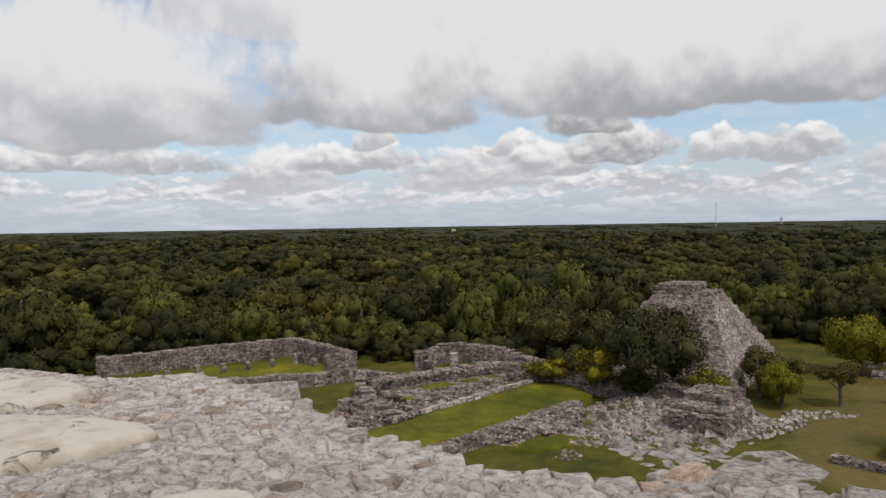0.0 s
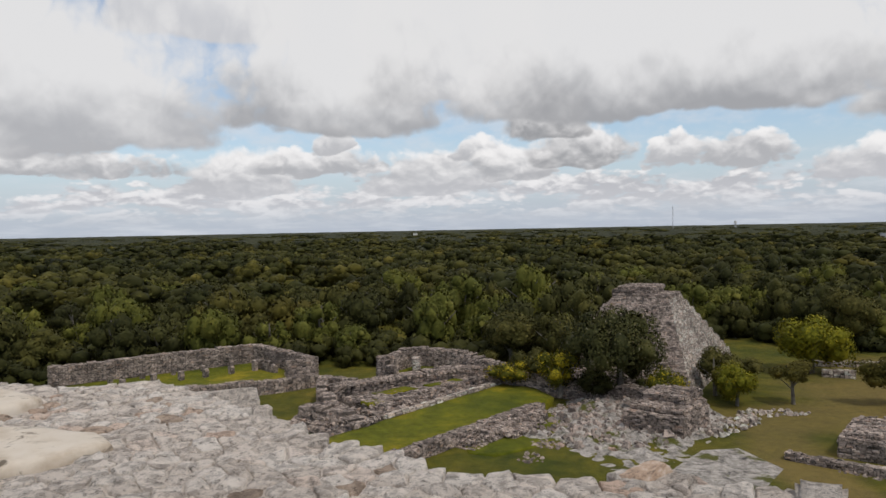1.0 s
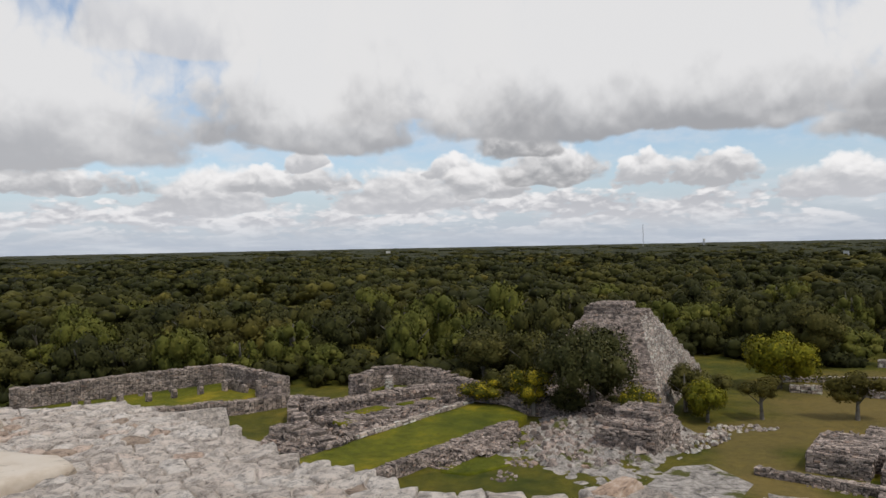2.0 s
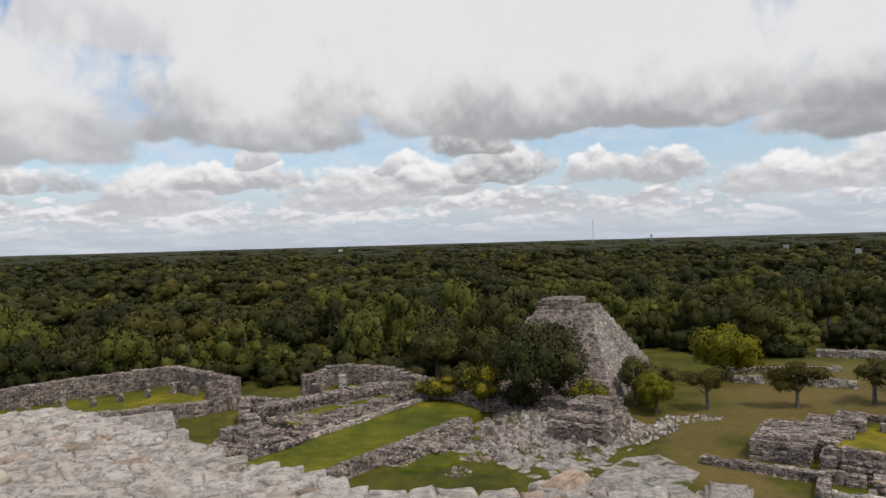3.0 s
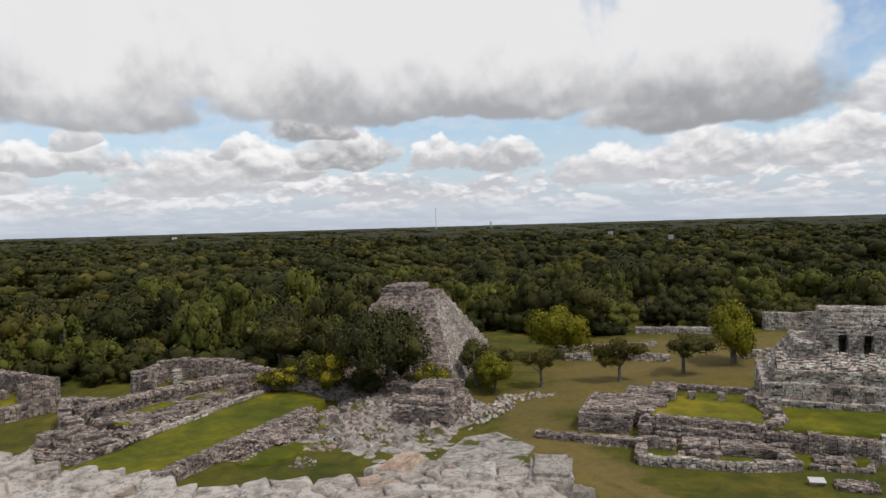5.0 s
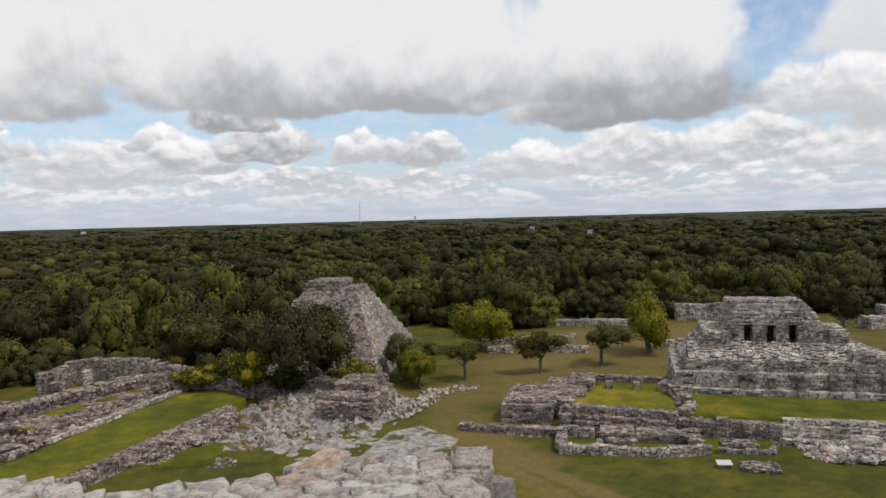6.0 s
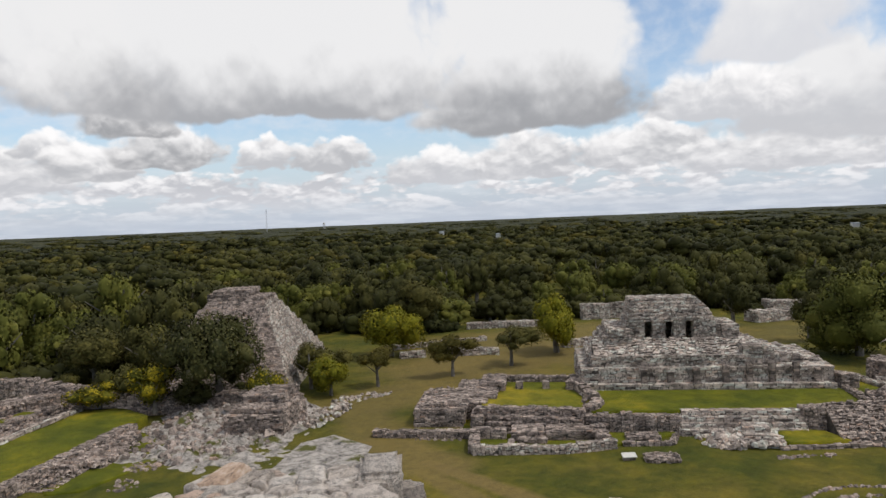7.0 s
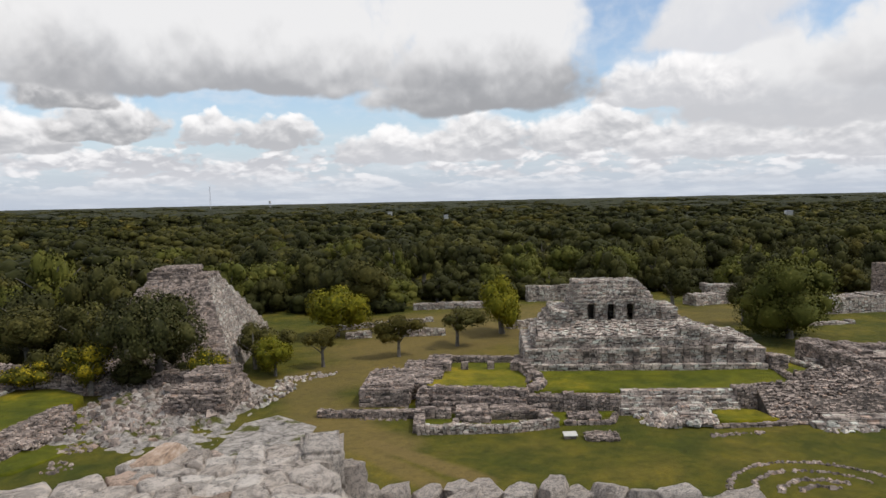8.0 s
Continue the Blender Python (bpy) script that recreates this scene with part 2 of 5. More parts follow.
def grass_look(a, bcol, c, dry=None, tracks=()):
    """Mown turf in drifts of three colours; dry: the colour of worn grass along the tracks, each from one plan point to another with a half width."""
    def build(nt, b):
        col = ramp(nt, mnoise(nt, 0.13, 5, 0.6), [(0.36, a), (0.52, bcol), (0.68, c)])
        tuft = ramp(nt, mnoise(nt, 0.55, 5, 0.65, 0.4), [(0.34, (0.62, 0.68, 0.6)), (0.5, (1, 1, 1)), (0.66, (1.45, 1.3, 1.0))])
        col = mix(nt, 0.8, col, tuft, "MULTIPLY")
        if dry:
            geo = nt.nodes.new("ShaderNodeNewGeometry").outputs["Position"]

            def vec(op, u, v=None, k=None):
                nd = nt.nodes.new("ShaderNodeVectorMath")
                nd.operation = op
                for i, q in ((0, u), (1, v)):
                    if isinstance(q, tuple):
                        nd.inputs[i].default_value = q
                    elif q is not None:
                        nt.links.new(q, nd.inputs[i])
                if k is not None:
                    nt.links.new(k, nd.inputs["Scale"])
                return nd.outputs["Value" if op in ("DOT_PRODUCT", "LENGTH") else "Vector"]

            wander = mnoise(nt, 0.22, 4, 0.6)
            worn = None
            for x0, y0, x1, y1, half, deep in tracks:
                ex, ey = x1 - x0, y1 - y0
                L2 = ex * ex + ey * ey
                rel = vec("MULTIPLY", vec("SUBTRACT", geo, (x0, y0, 0.0)), (1.0, 1.0, 0.0))
                nd = nt.nodes.new("ShaderNodeMath")
                nd.operation, nd.use_clamp = "MULTIPLY", True
                nt.links.new(vec("DOT_PRODUCT", rel, (ex / L2, ey / L2, 0.0)), nd.inputs[0])
                nd.inputs[1].default_value = 1.0
                off = vec("LENGTH", vec("SUBTRACT", rel, vec("SCALE", (ex, ey, 0.0), None, nd.outputs[0])))
                wide = nt.nodes.new("ShaderNodeMath")
                wide.operation = "MULTIPLY_ADD"
                nt.links.new(wander, wide.inputs[0])
                wide.inputs[1].default_value = -half * 1.6
                nt.links.new(off, wide.inputs[2])
                band = nt.nodes.new("ShaderNodeMapRange")
                band.interpolation_type = "SMOOTHSTEP"
                for i, q in enumerate((0.0, half * -0.2, half * 0.9, deep, 0.0)):
                    band.inputs[i].default_value = q
                nt.links.new(wide.outputs[0], band.inputs[0])
                if worn is None:
                    worn = band.outputs[0]
                else:
                    top = nt.nodes.new("ShaderNodeMath")
                    top.operation = "MAXIMUM"
                    nt.links.new(worn, top.inputs[0])
                    nt.links.new(band.outputs[0], top.inputs[1])
                    worn = top.outputs[0]
            col = mix(nt, worn, col, dry)
        mid = ramp(nt, mnoise(nt, 1.6, 6, 0.65), [(0.3, (0.66, 0.66, 0.66)), (0.7, (1.15, 1.15, 1.1))])
        col = mix(nt, 0.7, col, mid, "MULTIPLY")
        fine = mnoise(nt, 9.0, 6, 0.75)
        col = mix(nt, 0.7, col, ramp(nt, fine, [(0.3, (0.5, 0.5, 0.5)), (0.7, (1.2, 1.2, 1.2))]), "MULTIPLY")
        nt.links.new(col, b.inputs["Base Color"])
        bump(nt, b, fine, 0.8, 0.08)
    return build


# trodden ways and dry ground: from, to, half width, how worn
TRACKS = [(33, 53, 29, 43, 2.4, 0.55), (29, 43, 28.6, 36, 2.2, 0.7), (28.6, 37, 29, 27, 0.7, 0.85), (27.4, 38, 26.6, 28, 0.7, 0.7),
          (33, 53, 50, 57, 3.5, 0.6), (50, 60, 66, 57, 7.0, 0.7), (60, 70, 82, 62, 6.0, 0.55), (88, 44, 122, 34, 6.0, 0.45)]
GRASS = material("mown_grass", grass_look((0.062, 0.072, 0.006), (0.105, 0.098, 0.010), (0.165, 0.132, 0.020), (0.215, 0.150, 0.052), TRACKS), 1.0)
TURF = material("lush_turf", grass_look((0.090, 0.104, 0.005), (0.135, 0.138, 0.006), (0.25, 0.205, 0.012)), 1.0)


def leaf_look(stops, mass=False, lone=False):
    """Foliage: each leaf a little different, each tree more so. mass: many trees in one mesh, told apart by their tone."""
    def build(nt, b):
        col = ramp(nt, island(nt), stops)
        if mass:
            lot = nt.nodes.new("ShaderNodeAttribute")
            lot.attribute_name = "tone"
            lot = lot.outputs["Fac"]
        else:
            lot = object_random(nt)
        if lone:
            lot = ramp(nt, lot, [(0.0, (0.9, 0.92, 0.92)), (1.0, (1.1, 1.08, 1.05))])
        else:
            lot = ramp(nt, lot, [(0.0, (0.58, 0.60, 0.62)), (0.35, (0.80, 0.82, 0.78)), (0.7, (1.05, 1.03, 0.98)), (0.92, (1.28, 1.20, 1.0)), (1.0, (1.5, 1.28, 0.9))])
        col = mix(nt, 1.0, col, lot, "MULTIPLY")
        col = mix(nt, 0.6, col, ramp(nt, mnoise(nt, 0.35 if mass else 1.4, 4), [(0.36, (0.6, 0.64, 0.6)), (0.64, (1.3, 1.25, 1.1))]), "MULTIPLY")
        if mass:
            col = mix(nt, 0.9, col, ramp(nt, mnoise(nt, 0.02, 3), [(0.38, (0.66, 0.72, 0.70)), (0.62, (1.25, 1.18, 0.95))]), "MULTIPLY")
        nt.links.new(col, b.inputs["Base Color"])
        b.inputs["Specular IOR Level"].default_value = 0.15
    return build


FOREST_STOPS = [(0, (0.035, 0.035, 0.010)), (0.5, (0.053, 0.053, 0.015)), (0.9, (0.073, 0.071, 0.020)), (1, (0.10, 0.092, 0.03))]
LEAF = material("forest_leaves", leaf_look(FOREST_STOPS), 0.8)
LEAF_MASS = material("woodland_leaves", leaf_look(FOREST_STOPS, True), 0.8)
LEAF_YELLOW = material("yellow_green_leaves", leaf_look([(0, (0.105, 0.108, 0.008)), (0.6, (0.175, 0.165, 0.010)), (1, (0.30, 0.25, 0.016))], lone=True), 0.75)
BLOSSOM = material("yellow_blossom", leaf_look([(0, (0.055, 0.060, 0.008)), (0.62, (0.11, 0.105, 0.010)), (0.76, (0.26, 0.21, 0.012)), (1, (0.46, 0.35, 0.02))], lone=True), 0.75)
LEAF_LIGHT = material("light_green_leaves", leaf_look([(0, (0.064, 0.069, 0.012)), (0.6, (0.096, 0.099, 0.018)), (1, (0.142, 0.135, 0.03))], lone=True), 0.8)
LEAF_DRAB = material("drab_olive_leaves", leaf_look([(0, (0.048, 0.047, 0.012)), (0.6, (0.078, 0.073, 0.019)), (1, (0.13, 0.112, 0.034))], lone=True), 0.8)
LEAF_DARK = material("dark_green_leaves", leaf_look([(0, (0.030, 0.033, 0.010)), (0.6, (0.053, 0.055, 0.016)), (0.95, (0.088, 0.082, 0.028)), (1, (0.20, 0.18, 0.12))], lone=True), 0.7)


def canopy_look(nt, b):
    col = ramp(nt, mnoise(nt, 0.16, 5, 0.7), [(0.3, (0.010, 0.012, 0.005)), (0.5, (0.028, 0.031, 0.012)), (0.7, (0.055, 0.056, 0.022))])
    far = ramp(nt, mnoise(nt, 0.012, 4, 0.6), [(0.35, (0.62, 0.68, 0.72)), (0.65, (1.5, 1.4, 1.1))])
    nt.links.new(mix(nt, 1.0, col, far, "MULTIPLY"), b.inputs["Base Color"])
    bump(nt, b, mnoise(nt, 0.6, 5, 0.75), 1.0, 1.0)


CANOPY = material("far_canopy", canopy_look, 1.0)


def bark_look(nt, b):
    col = ramp(nt, mnoise(nt, 6, 6, 0.7), [(0.3, (0.07, 0.06, 0.05)), (0.7, (0.22, 0.20, 0.17))])
    nt.links.new(col, b.inputs["Base Color"])
    bump(nt, b, mnoise(nt, 12, 5), 0.6, 0.03)


BARK = material("grey_bark", bark_look)
SIGN_WHITE = material("white_painted_board", lambda nt, b: nt.links.new(ramp(nt, mnoise(nt, 3, 4), [(0.3, (0.50, 0.48, 0.44)), (0.7, (0.62, 0.60, 0.56))]), b.inputs["Base Color"]))
STEEL = material("grey_steel", lambda nt, b: nt.links.new(ramp(nt, mnoise(nt, 0.5, 3), [(0.3, (0.35, 0.36, 0.38)), (0.7, (0.5, 0.5, 0.52))]), b.inputs["Base Color"]), 0.5)


# ---- mesh helpers ----
class Soup:
    """Verts and faces of many small pieces, joined into one mesh."""

    def __init__(self):
        self.v, self.f, self.m = [], [], []

    def hexa(self, pts, m=0):
        n = len(self.v)
        self.v.extend(pts)
        for q in ((0, 3, 2, 1), (4, 5, 6, 7), (0, 1, 5, 4), (1, 2, 6, 5), (2, 3, 7, 6), (3, 0, 4, 7)):
            self.f.append(tuple(n + i for i in q))
            self.m.append(m)

    def shell(self, pts, m=0):
        """As hexa, with no back."""
        n = len(self.v)
        self.v.extend(pts)
        for q in ((4, 5, 6, 7), (0, 1, 5, 4), (1, 2, 6, 5), (2, 3, 7, 6), (3, 0, 4, 7)):
            self.f.append(tuple(n + i for i in q))
            self.m.append(m)

    def quad(self, a, b, c, d, m=0):
        n = len(self.v)
        self.v.extend((a, b, c, d))
        self.f.append((n, n + 1, n + 2, n + 3))
        self.m.append(m)

    def mesh(self, name, mats):
        me = bpy.data.meshes.new(name)
        me.from_pydata([tuple(p) for p in self.v], [], self.f)
        for mt in mats:
            me.materials.append(mt)
        if len(mats) > 1:
            me.polygons.foreach_set("material_index", self.m)
        me.update()
        return me


def part(name, me, parent=None, label="", kind=""):
    ob = new(name, me)
    if parent is not None:
        ob.parent = parent
    return tagged(ob, label=label, kind=kind)


def thing(name, label, category, at=(0, 0, 0), group=""):
    ob = new(name)
    ob.location = at
    return tagged(ob, label, category, group)


R = random.Random(7)


def wob(s):
    return Vector((R.uniform(-s, s), R.uniform(-s, s), R.uniform(-s, s)))


def stone_face(soup, a, b, c, d, sw=0.38, sh=0.22, proud=0.09, gap=0.03, loss=0.04, m=0, rough=1.0):
    """Lay irregular courses of stones over the patch a b c d (a b below, d c above), standing proud of it."""
    a, b, c, d = (Vector(p) for p in (a, b, c, d))
    nrm = (b - a).cross(d - a)
    if nrm.length < 1e-6:
        return
    nrm.normalize()
    sw, sh = sw * 0.92, sh * 0.50
    hgt = max((d - a).length, (c - b).length)
    rows = max(1, round(hgt / sh))
    vs = [0.0]
    for i in range(rows):
        vs.append(vs[-1] + R.uniform(0.75, 1.25))
    vs = [v / vs[-1] for v in vs]
    for i in range(rows):
        v0, v1 = vs[i], vs[i + 1]
        la, lb = a.lerp(d, v0), b.lerp(c, v0)
        ha, hb = a.lerp(d, v1), b.lerp(c, v1)
        n = max(1, round((lb - la).length / sw))
        us = [0.0]
        for j in range(n):
            us.append(us[-1] + R.uniform(0.5, 1.6))
        us = [u / us[-1] for u in us]
        length = max(0.01, (lb - la).length)
        gu, gv = gap / length, gap / max(0.05, hgt)
        for j in range(n):
            if R.random() < loss:
                continue
            u0, u1 = us[j] + gu * R.random(), us[j + 1] - gu * R.random()
            out = proud * R.uniform(0.15, 1.15)
            q = [la.lerp(lb, u0), la.lerp(lb, u1), ha.lerp(hb, u1), ha.lerp(hb, u0)]
            mid = (q[0] + q[1] + q[2] + q[3]) / 4
            back = [p - nrm * 0.06 for p in q]
            jit = 0.02 * rough
            front = [p.lerp(mid, 0.05 + 0.06 * R.random()) + nrm * (out * R.uniform(0.6, 1.1)) + wob(jit) for p in q]
            soup.shell(back + front, m)


def box_faces(soup, x0, y0, x1, y1, z0, z1, frame_m, top=True, **kw):
    """A stone-faced block in the plan frame frame_m."""
    def w(x, y, z):
        return frame_m @ Vector((x, y, z))
    core = [w(x0, y0, z0), w(x1, y0, z0), w(x1, y1, z0), w(x0, y1, z0), w(x0, y0, z1), w(x1, y0, z1), w(x1, y1, z1), w(x0, y1, z1)]
    soup.hexa(core, 1)
    stone_face(soup, core[0], core[1], core[5], core[4], **kw)
    stone_face(soup, core[1], core[2], core[6], core[5], **kw)
    stone_face(soup, core[2], core[3], core[7], core[6], **kw)
    stone_face(soup, core[3], core[0], core[4], core[7], **kw)
    if top:
        k2 = dict(kw)
        k2["sh"] = kw.get("sw", 0.38)
        stone_face(soup, core[4], core[5], core[6], core[7], **k2)


def wall_run(soup, pts, thick, z0, tops, seg=0.9, rag=0.12, batter=0.04, **kw):
    """A ruined wall along plan points, with its top height given at each and a ragged crest."""
    for (xa, ya), (xb, yb), ta, tb in zip(pts, pts[1:], tops, tops[1:]):
        pa, pb = Vector((xa, ya)), Vector((xb, yb))
        run = pb - pa
        n = max(1, round(run.length / seg))
        side = Vector((run.y, -run.x)).normalized() * thick / 2
        for i in range(n):
            f0, f1 = i / n, (i + 1) / n
            p, q = pa + run * f0, pa + run * f1
            h = ta + (tb - ta) * (f0 + f1) / 2 + R.uniform(-rag, rag)
            s0, s1 = side * (1 + batter), side * (1 - batter)
            lo = [Vector((*(p + s0), z0)), Vector((*(q + s0), z0)), Vector((*(q - s0), z0)), Vector((*(p - s0), z0))]
            hi = [Vector((*(p + s1), h)), Vector((*(q + s1), h)), Vector((*(q - s1), h)), Vector((*(p - s1), h))]
            soup.hexa(lo + hi, 1)
            stone_face(soup, lo[0], lo[1], hi[1], hi[0], **kw)
            stone_face(soup, lo[2], lo[3], hi[3], hi[2], **kw)
            k2 = dict(kw)
            k2["sh"] = 0.36
            stone_face(soup, hi[0], hi[1], hi[2], hi[3], **k2)
            if i == 0:
                stone_face(soup, lo[3], lo[0], hi[0], hi[3], **kw)
            if i == n - 1:
                stone_face(soup, lo[1], lo[2], hi[2], hi[1], **kw)


def boulder(soup, at, size, m=0):
    """A broken block lying at any angle."""
    rot = Euler((R.uniform(-0.5, 0.5), R.uniform(-0.5, 0.5), R.uniform(0, 6.3))).to_matrix()
    sx, sy, sz = size * R.uniform(0.6, 1.2), size * R.uniform(0.5, 1.0), size * R.uniform(0.3, 0.7)
    pts = []
    for x, y, z in ((-1, -1, -1), (1, -1, -1), (1, 1, -1), (-1, 1, -1), (-1, -1, 1), (1, -1, 1), (1, 1, 1), (-1, 1, 1)):
        k = 0.5 if z > 0 else 1.0
        p = Vector((x * sx / 2 * k * R.uniform(0.7, 1.1), y * sy / 2 * k * R.uniform(0.7, 1.1), z * sz / 2 * R.uniform(0.8, 1.1)))
        pts.append(Vector(at) + rot @ p)
    soup.hexa(pts, m)


def rubble(soup, poly, n, zf, lo=0.2, hi=0.7, m=0):
    """n loose blocks inside a plan polygon, lying on the height zf(x, y)."""
    xs, ys = [p[0] for p in poly], [p[1] for p in poly]
    made = 0
    for _ in range(n * 20):
        if made >= n:
            break
        x, y = R.uniform(min(xs), max(xs)), R.uniform(min(ys), max(ys))
        if inside(x, y, poly):
            s = lo + (hi - lo) * R.random() ** 2.2
            boulder(soup, (x, y, zf(x, y) + 0.08 * s), s, m)
            made += 1


def inside(x, y, poly):
    hit = False
    for (x0, y0), (x1, y1) in zip(poly, poly[1:] + poly[:1]):
        if (y0 > y) != (y1 > y) and x < (x1 - x0) * (y - y0) / (y1 - y0) + x0:
            hit = not hit
    return hit


def sheet(name, poly, z, mat, step=1.0, amp=0.05, parent=None, zf=None, skirt=0.6):
    """A gently uneven patch of ground over a plan polygon, closed down by a skirt."""
    bm = bmesh.new()
    vs = [bm.verts.new((x, y, z)) for x, y in poly]
    bm.faces.new(vs)
    bmesh.ops.recalc_face_normals(bm, faces=bm.faces)
    for axis in (0, 1):
        lo, hi = min(p[axis] for p in poly), max(p[axis] for p in poly)
        k = lo + step
        while k < hi:
            co, no = [0, 0, 0], [0, 0, 0]
            co[axis], no[axis] = k, 1
            bmesh.ops.bisect_plane(bm, geom=bm.verts[:] + bm.edges[:] + bm.faces[:], plane_co=co, plane_no=no)
            k += step
    for v in bm.verts:
        h = noise.noise(Vector((v.co.x * 0.35, v.co.y * 0.35, 3.1))) * amp + noise.noise(Vector((v.co.x * 1.3, v.co.y * 1.3, 9.1))) * amp * 0.4
        v.co.z = (zf(v.co.x, v.co.y) if zf else z) + h
    if bm.faces[:] and sum(f.normal.z for f in bm.faces) < 0:
        bmesh.ops.reverse_faces(bm, faces=bm.faces[:])
    rim = [e for e in bm.edges if e.is_boundary]
    out = bmesh.ops.extrude_edge_only(bm, edges=rim)
    for v in out["geom"]:
        if isinstance(v, bmesh.types.BMVert):
            v.co.z -= skirt
    me = bpy.data.meshes.new(name)
    bm.to_mesh(me)
    bm.free()
    me.materials.append(mat)
    me.shade_smooth()
    ob = new(name, me)
    if parent is not None:
        ob.parent = parent
    return ob


def frame_at(x, y, z, deg):
    return pose(x, y, z, 0, 0, deg)


STONES = [STONE, MORTAR]
STONES_PALE = [STONE_LIGHT, MORTAR]

# ---- ground ----
def ground_sheet():
    soup = Soup()
    rings = [0, 12, 25, 40, 55, 70, 85, 100, 130, 170, 230, 320, 500, 900, 1800, 3600, 4900]
    n = 72
    for i, r in enumerate(rings):
        for j in range(n):
            t = 2 * math.pi * j / n
            x, y = r * math.sin(t), r * math.cos(t)
            soup.v.append((x, y, 0.10 * noise.noise(Vector((x * 0.05, y * 0.05, 0.5)))))
    for i in range(len(rings) - 1):
        for j in range(n):
            k = (j + 1) % n
            soup.f.append((i * n + j, i * n + k, (i + 1) * n + k, (i + 1) * n + j))
    me = soup.mesh("ground", [GRASS])
    me.shade_smooth()
    return tagged(new("ground", me), "wide mown olive-green lawn with worn dry patches", "ground", kind="structure")


ground_sheet()

# ---- plan frame of the ruins: u along the temple front, v away from it ----
TANG = -46.6
TF = frame_at(46.6, 38.5, 0, TANG)


def tw(u, v):
    p = TF @ Vector((u, v, 0))
    return (p.x, p.y)


def tpoly(*pts):
    return [tw(u, v) for u, v in pts]


def tbox(soup, u0, v0, u1, v1, z0, z1, **kw):
    box_faces(soup, u0, v0, u1, v1, z0, z1, TF, **kw)


def trun(soup, pts, thick, z0, tops, **kw):
    wall_run(soup, tpoly(*pts), thick, z0, tops, **kw)


def slope(soup, u0, u1, v0, v1, z0, z1, z2=None, **kw):
    """A talus of rough stones rising from z0 at v0 to z1 at v1 (z2 at the far end of v1)."""
    z2 = z1 if z2 is None else z2
    a, b, c, d = TF @ Vector((u0, v0, z0)), TF @ Vector((u1, v0, z0)), TF @ Vector((u1, v1, z2)), TF @ Vector((u0, v1, z1))
    low = [Vector((p.x, p.y, -0.3)) for p in (a, b, c, d)]
    soup.hexa(low + [a, b, c, d], 1)
    stone_face(soup, a, b, c, d, **kw)


def done(name, soup, parent, mats=None, label=""):
    return part(name, soup.mesh(name, mats or STONES), parent, label)


def flat_zero(x, y):
    return 0.0


# ---- temple with three doorways ----
temple = thing("terraced_temple", "ruined grey limestone temple with three dark doorways on stepped terraces", "temple")
s = Soup()
tbox(s, 0.0, 0.3, 20.6, 9.0, 1.2, 3.2, sw=0.6, sh=0.3, top=False)
stone_face(s, TF @ Vector((0, .3, 3.2)), TF @ Vector((20.6, .3, 3.2)), TF @ Vector((20.6, 9, 3.4)), TF @ Vector((0, 9, 3.4)), sw=0.6, sh=0.5)
done("lower_terrace", s, temple, STONES_PALE, "pale plastered lower terrace of coursed blocks")
s = Soup()
tbox(s, -0.2, -0.35, 20.6, 0.35, 1.2, 1.95, sw=0.8, sh=0.35, proud=0.06)
done("bench", s, temple, STONES_PALE, "low pale stone bench")
s = Soup()
tbox(s, 1.0, 0.75, 14.2, 8.6, 3.0, 4.15, sw=0.5, sh=0.26)
done("second_terrace", s, temple, STONES_PALE)
s = Soup()
slope(s, 1.2, 14.3, 0.9, 3.0, 4.0, 5.25, sw=0.45, sh=0.35, proud=0.2)
done("rubble_slope", s, temple, STONES_PALE)
s = Soup()
for i, (u1, z1) in enumerate(((15.2, 4.9), (16.2, 4.5), (17.4, 4.1), (18.8, 3.7), (20.4, 3.45))):
    tbox(s, 13.6, 0.9 + 0.35 * i, u1, 8.4, 3.0, z1, sw=0.5, sh=0.3, proud=0.16)
done("broken_corner", s, temple, STONES_PALE)
s = Soup()
for i in range(5):
    tbox(s, 0.9 + 0.45 * i, 2.2 + 0.05 * i, 4.6, 8.4, 3.4 + 0.55 * i, 4.0 + 0.55 * i, proud=0.14)
done("stepped_flank", s, temple, STONES_PALE)
for i, (u, z1) in enumerate(((5.3, 3.1), (7.5, 2.9), (9.6, 3.2), (12.0, 3.4), (13.9, 3.6), (15.7, 3.6), (17.6, 3.6), (19.3, 3.1))):
    s = Soup()
    tbox(s, u - 0.26, 0.02, u + 0.26, 0.28, 1.9, z1, sw=0.5, sh=0.35, proud=0.04)
    done("pilaster", s, temple, STONES, "weathered pilaster stub")
# shrine: open doorways between piers, vault mass above
shrine = Soup()
for a, b in ((4.3, 5.86), (6.55, 7.66), (8.36, 9.38), (10.08, 12.0)):
    tbox(shrine, a, 3.0, b, 3.8, 5.0, 6.8, sw=0.4, sh=0.24, proud=0.07, top=False)
tbox(shrine, 12.5, 3.0, 13.9, 3.8, 5.0, 6.4, sw=0.4, sh=0.24, proud=0.07)
tbox(shrine, 12.0, 3.35, 12.5, 3.8, 5.0, 6.4, sw=0.4, sh=0.24, proud=0.05)
tbox(shrine, 4.3, 3.8, 5.0, 6.6, 5.0, 6.8, sw=0.4, sh=0.24, top=False)
tbox(shrine, 11.2, 3.8, 13.7, 6.6, 5.0, 6.5, sw=0.4, sh=0.24)
tbox(shrine, 4.3, 5.6, 11.3, 7.2, 5.0, 6.9, sw=0.4, sh=0.24, top=False)
tbox(shrine, 4.3, 3.0, 13.9, 7.2, 4.1, 5.15, sw=0.5, sh=0.26)
